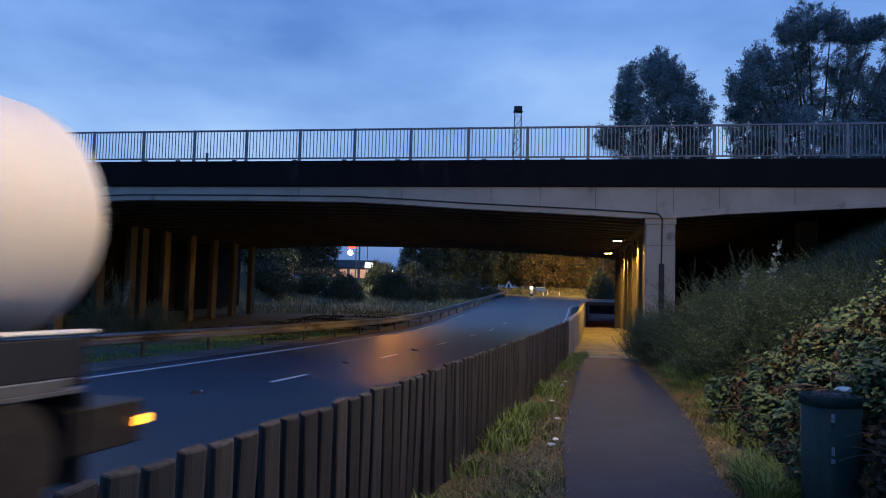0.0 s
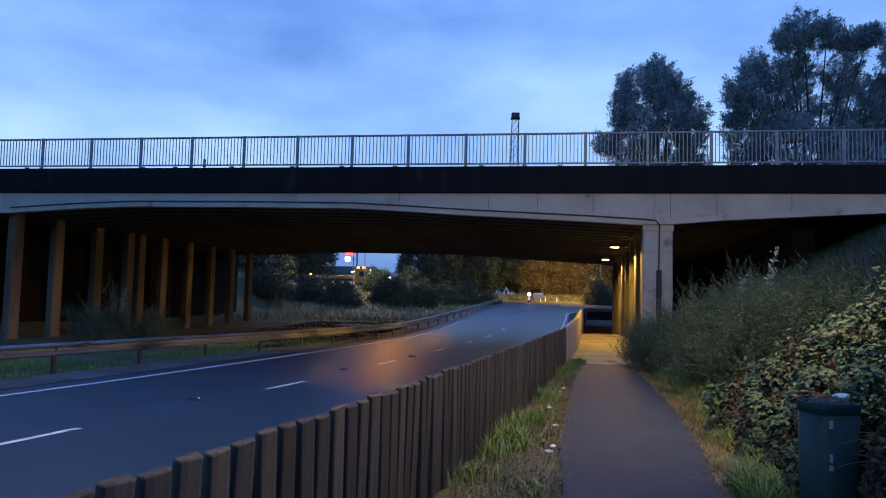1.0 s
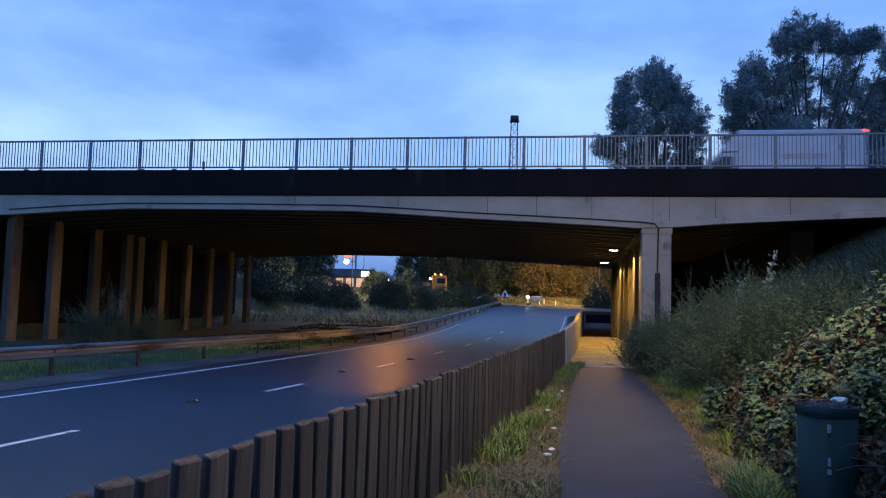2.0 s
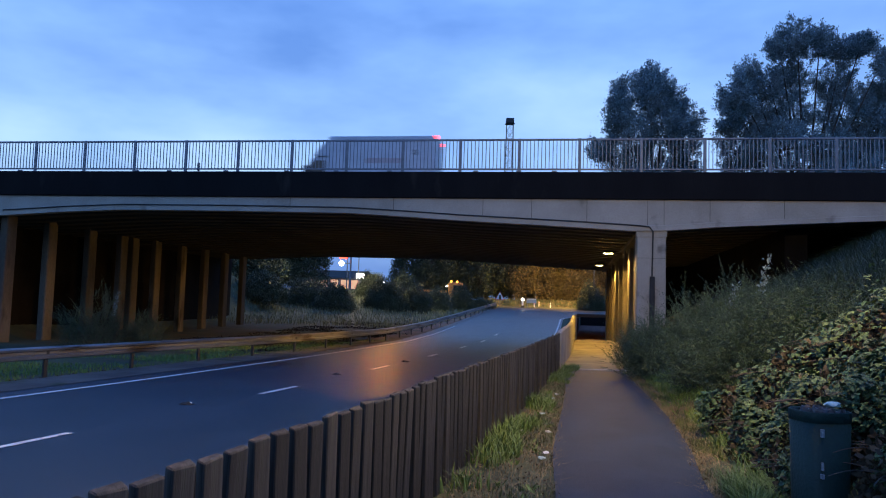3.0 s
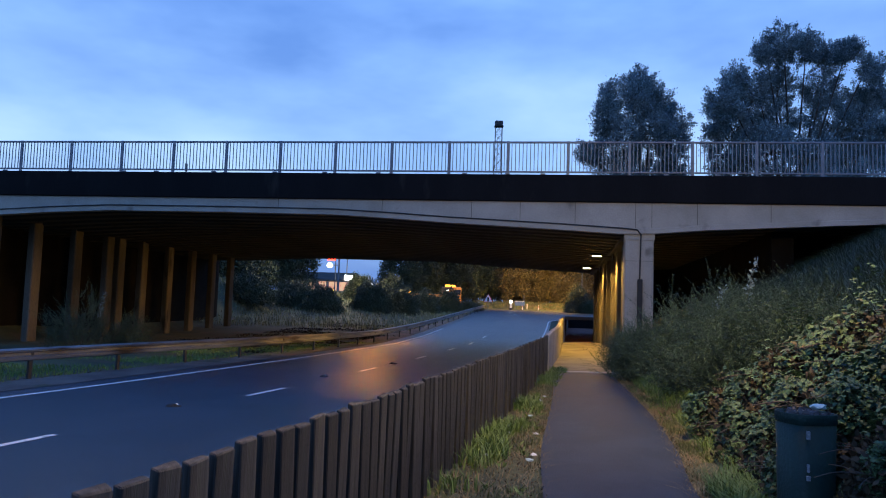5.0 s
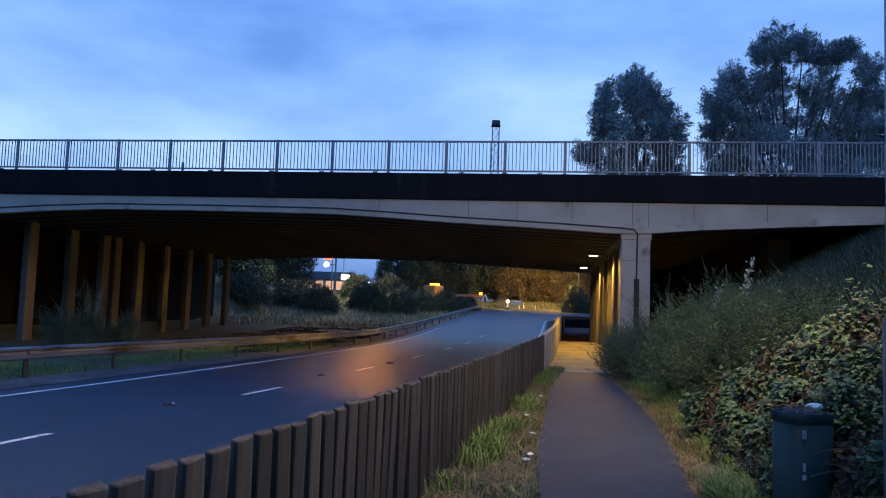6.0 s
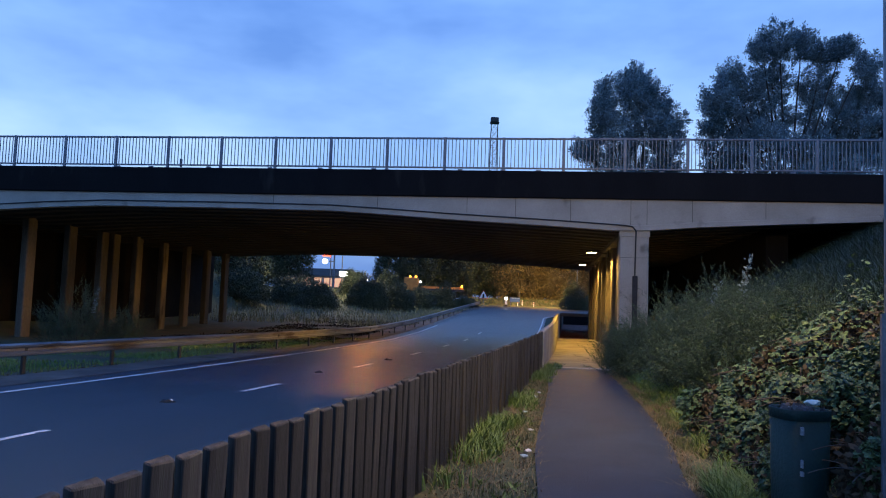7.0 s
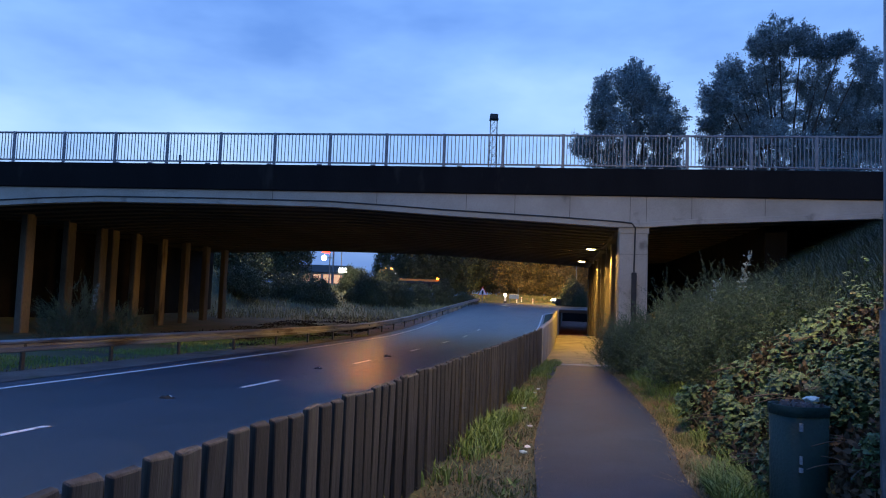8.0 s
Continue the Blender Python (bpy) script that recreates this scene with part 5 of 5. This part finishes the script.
def tanker():
    """Origin at the rear axle's ground, driving towards -y."""
    t = anchor("tanker_lorry")
    tagged(t, "white road tanker with a rounded polished tank", "lorry")
    R, zc, y1 = 1.12, 2.5, 1.1
    seg = 40
    bm = bmesh.new()
    prof = [(0.0, y1 + 0.42), (0.4, y1 + 0.39), (0.72, y1 + 0.3), (0.94, y1 + 0.16), (1.06, y1), (1.12, y1 - 0.2), (1.12, -4), (1.12, -9.4), (0.95, -9.8), (0.0, -10.0)]
    rings = []
    for r, y in prof:
        rings.append([bm.verts.new((r * math.cos(2 * math.pi * k / seg), y, zc + r * math.sin(2 * math.pi * k / seg))) for k in range(seg)])
    for a, b in zip(rings, rings[1:]):
        for k in range(seg):
            j = (k + 1) % seg
            bm.faces.new((a[k], b[k], b[j], a[j]))
    bmesh.ops.remove_doubles(bm, verts=bm.verts, dist=1e-5)
    bmesh.ops.recalc_face_normals(bm, faces=bm.faces)
    part("tank", bm, TANKWHITE, t, "glossy white tank", smooth=True)
    for y in (-1.5, -4.5, -7.5):
        bm = bmesh.new()
        rod(bm, (0, y - 0.04, zc), (0, y + 0.04, zc), R + 0.015, seg=40)
        part("band", bm, STEEL, t)
    boxed("chassis", (-0.55, -9.8, 0.95), (0.55, y1 + 0.5, 1.25), DARKMETAL, t, 0.02)
    for s in (-1, 1):
        lo, hi = sorted((s * 1.05, s * 1.22))
        boxed("side_rail", (lo, -8.5, 1.50), (hi, y1 - 0.2, 1.535), WHITE, t, 0.01, "bright metal side rail")
        boxed("side_guard", (lo, -8.5, 1.04), (hi, 0.6, 1.14), STEEL, t, 0.01)
        boxed("skirt", (lo, -8.5, 1.14), (hi - 0.02 * s, y1 - 0.3, 1.47), SKIRT, t, 0.01)
        boxed("mudguard", (lo - 0.25 * (s > 0), -0.8, 1.0), (hi + 0.25 * (s < 0), 0.75, 1.05), STEEL, t, 0.01)
        boxed("mudflap", (s * 0.95 - 0.3, 0.78, 0.2), (s * 0.95 + 0.3, 0.81, 1.0), RUBBER, t, 0.005)
        boxed("marker_light", (s * 1.205 - 0.03, y1 + 0.42, 0.62), (s * 1.205 + 0.03, y1 + 0.56, 0.70), AMBER_ON, t, 0.005)
        boxed("tail_light", (s * 0.85 - 0.2, y1 + 0.48, 0.6), (s * 0.85 + 0.2, y1 + 0.55, 0.74), RED_ON, t, 0.01)
        for y in (0.0, -1.35, -2.7, -10.6, -13.0):
            wheel(t, (s * 1.05, y, 0.5), 0.5, 0.34)
    boxed("bumper", (-1.2, y1 - 0.4, 0.45), (1.2, y1 + 0.5, 0.86), DARKMETAL, t, 0.02)
    bm = bmesh.new()
    box(bm, (-1.23, -13.9, 0.5), (1.23, -11.7, 3.3), 0.15)
    part("cab", bm, WHITE, t)
    boxed("windscreen", (-1.05, -13.93, 1.9), (1.05, -13.88, 2.9), GLASS, t, 0.02)
    boxed("cab_chassis", (-0.5, -13.5, 0.6), (0.5, -9.0, 0.95), DARKMETAL, t, 0.02)
    return t


SKIRT = mat("blue_grey_skirt", (0.018, 0.024, 0.036), (0.03, 0.036, 0.05), 2, 0.4, 0.05, 30)
TANKWHITE = mat("tank_white", (0.78, 0.78, 0.77), (0.84, 0.84, 0.83), 1.2, 0.3, 0.02, 30, rvar=0.05)


def box_van():
    """Luton van: nose towards -x, origin on the road at the tail."""
    t = anchor("box_van")
    tagged(t, "white box van with a raised load body", "van")
    bm = bmesh.new()
    box(bm, (-5.4, -1.08, 0.62), (0.0, 1.08, 3.3), 0.05)
    part("load_box", bm, VANWHITE, t)
    bm = bmesh.new()
    pts = [(-6.15, 2.33), (-5.75, 2.85), (-5.45, 3.12), (-5.41, 3.12), (-5.41, 2.33)]
    a = [bm.verts.new((x, -1.05, z)) for x, z in pts]
    b = [bm.verts.new((x, 1.05, z)) for x, z in pts]
    bm.faces.new(a)
    bm.faces.new(b[::-1])
    for k in range(len(pts)):
        j = (k + 1) % len(pts)
        bm.faces.new((a[k], b[k], b[j], a[j]))
    bmesh.ops.recalc_face_normals(bm, faces=bm.faces)
    part("roof_fairing", bm, VANWHITE, t)
    bm = bmesh.new()
    pts = [(-7.35, 0.45), (-7.4, 1.0), (-7.2, 1.3), (-6.7, 1.45), (-6.2, 2.25), (-5.42, 2.32), (-5.42, 0.45)]
    a = [bm.verts.new((x, -0.97, z)) for x, z in pts]
    b = [bm.verts.new((x, 0.97, z)) for x, z in pts]
    bm.faces.new(a)
    bm.faces.new(b[::-1])
    for k in range(len(pts)):
        j = (k + 1) % len(pts)
        bm.faces.new((a[k], b[k], b[j], a[j]))
    bmesh.ops.recalc_face_normals(bm, faces=bm.faces)
    part("cab", bm, VANWHITE, t)
    for y in (-0.985, 0.985):
        bm = bmesh.new()
        vs = [bm.verts.new((x, y, z)) for x, z in ((-6.65, 1.45), (-6.18, 2.1), (-5.6, 2.1), (-5.6, 1.45))]
        f = bm.faces.new(vs)
        r = bmesh.ops.extrude_face_region(bm, geom=[f])
        bmesh.ops.translate(bm, vec=(0, 0.01 if y > 0 else -0.01, 0), verts=[v for v in r["geom"] if isinstance(v, bmesh.types.BMVert)])
        bmesh.ops.recalc_face_normals(bm, faces=bm.faces)
        part("side_window", bm, GLASS, t)
        boxed("mirror", (-6.6, y * 1.0 + (-0.25 if y < 0 else 0.02), 1.5), (-6.45, y * 1.0 + (-0.02 if y < 0 else 0.25), 1.85), DARKMETAL, t, 0.03)
    bm = bmesh.new()
    m = Matrix.Translation((-6.48, 0, 1.87)) @ Matrix.Rotation(radians(-58), 4, "Y")
    box(bm, (-0.42, -0.85, -0.015), (0.42, 0.85, 0.02), 0.01, m)
    part("windscreen", bm, GLASS, t)
    boxed("side_trim", (-5.35, -1.1, 0.6), (0.0, -1.075, 0.72), DARKMETAL, t, 0.01)
    boxed("side_lettering", (-3.5, -1.092, 1.95), (-1.6, -1.082, 2.2), FADED, t, 0)
    boxed("side_vent", (-1.1, -1.1, 2.35), (-0.95, -1.085, 2.6), DARKMETAL, t, 0)
    for y in (-0.95, 0.95):
        boxed("top_light", (-0.06, y - 0.12, 3.18), (0.03, y + 0.12, 3.3), RED_ON, t, 0.01)
        boxed("tail_light", (-0.03, y - 0.06, 1.0), (0.03, y + 0.06, 1.2), RED_ON, t, 0.01)
        boxed("headlight", (-7.43, y - 0.2, 0.8), (-7.36, y + 0.05, 1.12), WHITE_ON, t, 0.01)
        for x in (-6.55, -1.6):
            bm = bmesh.new()
            rod(bm, (x, y - 0.12, 0.36), (x, y + 0.12, 0.36), 0.36, seg=20)
            w = part("wheel", bm, RUBBER, t)
            bm = bmesh.new()
            rod(bm, (x, y - 0.13, 0.36), (x, y + 0.13, 0.36), 0.2, seg=16)
            part("rim", bm, STEEL, w)
    return t


VANWHITE = mat("van_white", (0.46, 0.48, 0.52), (0.56, 0.58, 0.62), 1.5, 0.45, 0.02, 20)
FADED = mat("faded_lettering", (0.4, 0.3, 0.32), (0.5, 0.42, 0.42), 8, 0.6, 0, 20)


def recovery_truck():
    """Flat-bed truck with amber beacons; nose towards +x."""
    t = anchor("recovery_truck")
    tagged(t, "recovery truck with flat bed and amber beacons", "truck")
    boxed("bed", (-6.2, -1.2, 0.95), (-0.2, 1.2, 1.25), DARKMETAL, t, 0.03)
    bm = bmesh.new()
    box(bm, (0.0, -1.15, 0.5), (2.0, 1.15, 2.7), 0.15)
    part("cab", bm, ORANGE, t, "orange cab")
    boxed("side_window", (0.7, -1.17, 1.6), (1.8, -1.14, 2.3), GLASS, t, 0.01)
    boxed("side_board", (-6.2, -1.24, 1.25), (-0.2, -1.18, 1.6), ORANGE, t, 0.01)
    for x in (0.4, 1.2):
        boxed("beacon", (x - 0.12, -0.5, 2.7), (x + 0.12, 0.5, 2.95), AMBER_ON, t, 0.03)
    boxed("rear_beacon", (-6.1, -1.1, 1.6), (-5.8, -0.8, 1.85), AMBER_ON, t, 0.03)
    boxed("work_light", (-0.3, -1.22, 2.1), (-0.1, -0.9, 2.3), WHITE_ON, t, 0.02)
    for x in (1.1, -3.6, -4.8):
        for y in (-1.0, 1.0):
            bm = bmesh.new()
            rod(bm, (x, y - 0.15, 0.48), (x, y + 0.15, 0.48), 0.48, seg=18)
            part("wheel", bm, RUBBER, t)
    return t


ORANGE = mat("orange_paint", (0.5, 0.2, 0.03), (0.6, 0.26, 0.05), 3, 0.4, 0, 20)


def hatchback():
    """Small car, nose towards -x."""
    t = anchor("car")
    tagged(t, "dark hatchback car with headlights on", "car")
    bm = bmesh.new()
    pts = [(-2.0, 0.3), (-2.05, 0.65), (-1.9, 0.82), (-1.0, 0.95), (-0.4, 1.42), (1.1, 1.45), (1.8, 1.0), (1.95, 0.9), (1.95, 0.3)]
    a = [bm.verts.new((x, -0.85, z)) for x, z in pts]
    b = [bm.verts.new((x, 0.85, z)) for x, z in pts]
    bm.faces.new(a)
    bm.faces.new(b[::-1])
    for k in range(len(pts)):
        j = (k + 1) % len(pts)
        bm.faces.new((a[k], b[k], b[j], a[j]))
    bmesh.ops.recalc_face_normals(bm, faces=bm.faces)
    part("body", bm, DARKMETAL, t)
    boxed("side_window", (-0.6, -0.87, 0.95), (1.2, -0.845, 1.33), GLASS, t, 0.01)
    for y in (-0.62, 0.62):
        boxed("headlight", (-2.1, y - 0.18, 0.6), (-1.98, y + 0.18, 0.8), HEAD_ON, t, 0.02)
        for x in (-1.3, 1.3):
            bm = bmesh.new()
            rod(bm, (x, y * 1.25 - 0.1, 0.31), (x, y * 1.25 + 0.1, 0.31), 0.31, seg=16)
            part("wheel", bm, RUBBER, t)
    return t


HEAD_ON = glow("headlight_glow", (1.0, 0.95, 0.8), 40)
TANKER, VAN, TRUCK, CAR = tanker(), box_van(), recovery_truck(), hatchback()


def motions():
    rows = []
    for k in range(17):
        t = 0.5 * k
        y = 6.1 - 14.5 * t
        x = centre(y) + 1.95
        rows.append((t, pose(x, y, -0.31, 0, 0, -math.degrees(math.atan2(0.2573, 1.0)))))
    walk(TANKER, rows)
    rows = []
    ang = math.degrees(math.atan2(BU.y, BU.x))
    for k in range(17):
        t = 0.5 * k
        p = bridge_at(15.4 - 19.1 * (t - 3.0), 9.0, 6.62)
        rows.append((t, pose(p.x, p.y, p.z, 0, 0, ang)))
    walk(VAN, rows)
    rows = []
    for t, x, turn in ((0, -25.0, 0), (0.5, -19.2, 0), (1.0, -14.0, 0), (1.5, -7.6, 0), (2.2, -2.2, 0), (2.8, -0.6, 0), (3.4, 0.0, 0), (4.0, 0.3, 0), (4.7, 0.6, 0), (5.2, 0.9, 60), (5.8, 0.8, 120), (6.4, -0.6, 180), (6.8, -1.6, 180), (7.4, -3.4, 180), (8.0, -5.4, 180)):
        rows.append((t, pose(x, 105.0, ground_z(x, 105.0) + 0.02, 0, 0, turn)))
    walk(TRUCK, rows)
    rows = []
    for k in range(9):
        x = 17.6 + 6.5 * (8.0 - k)
        rows.append((float(k), pose(x, 99.5, 1.93, 0, 0, 8)))
    walk(CAR, rows)


motions()
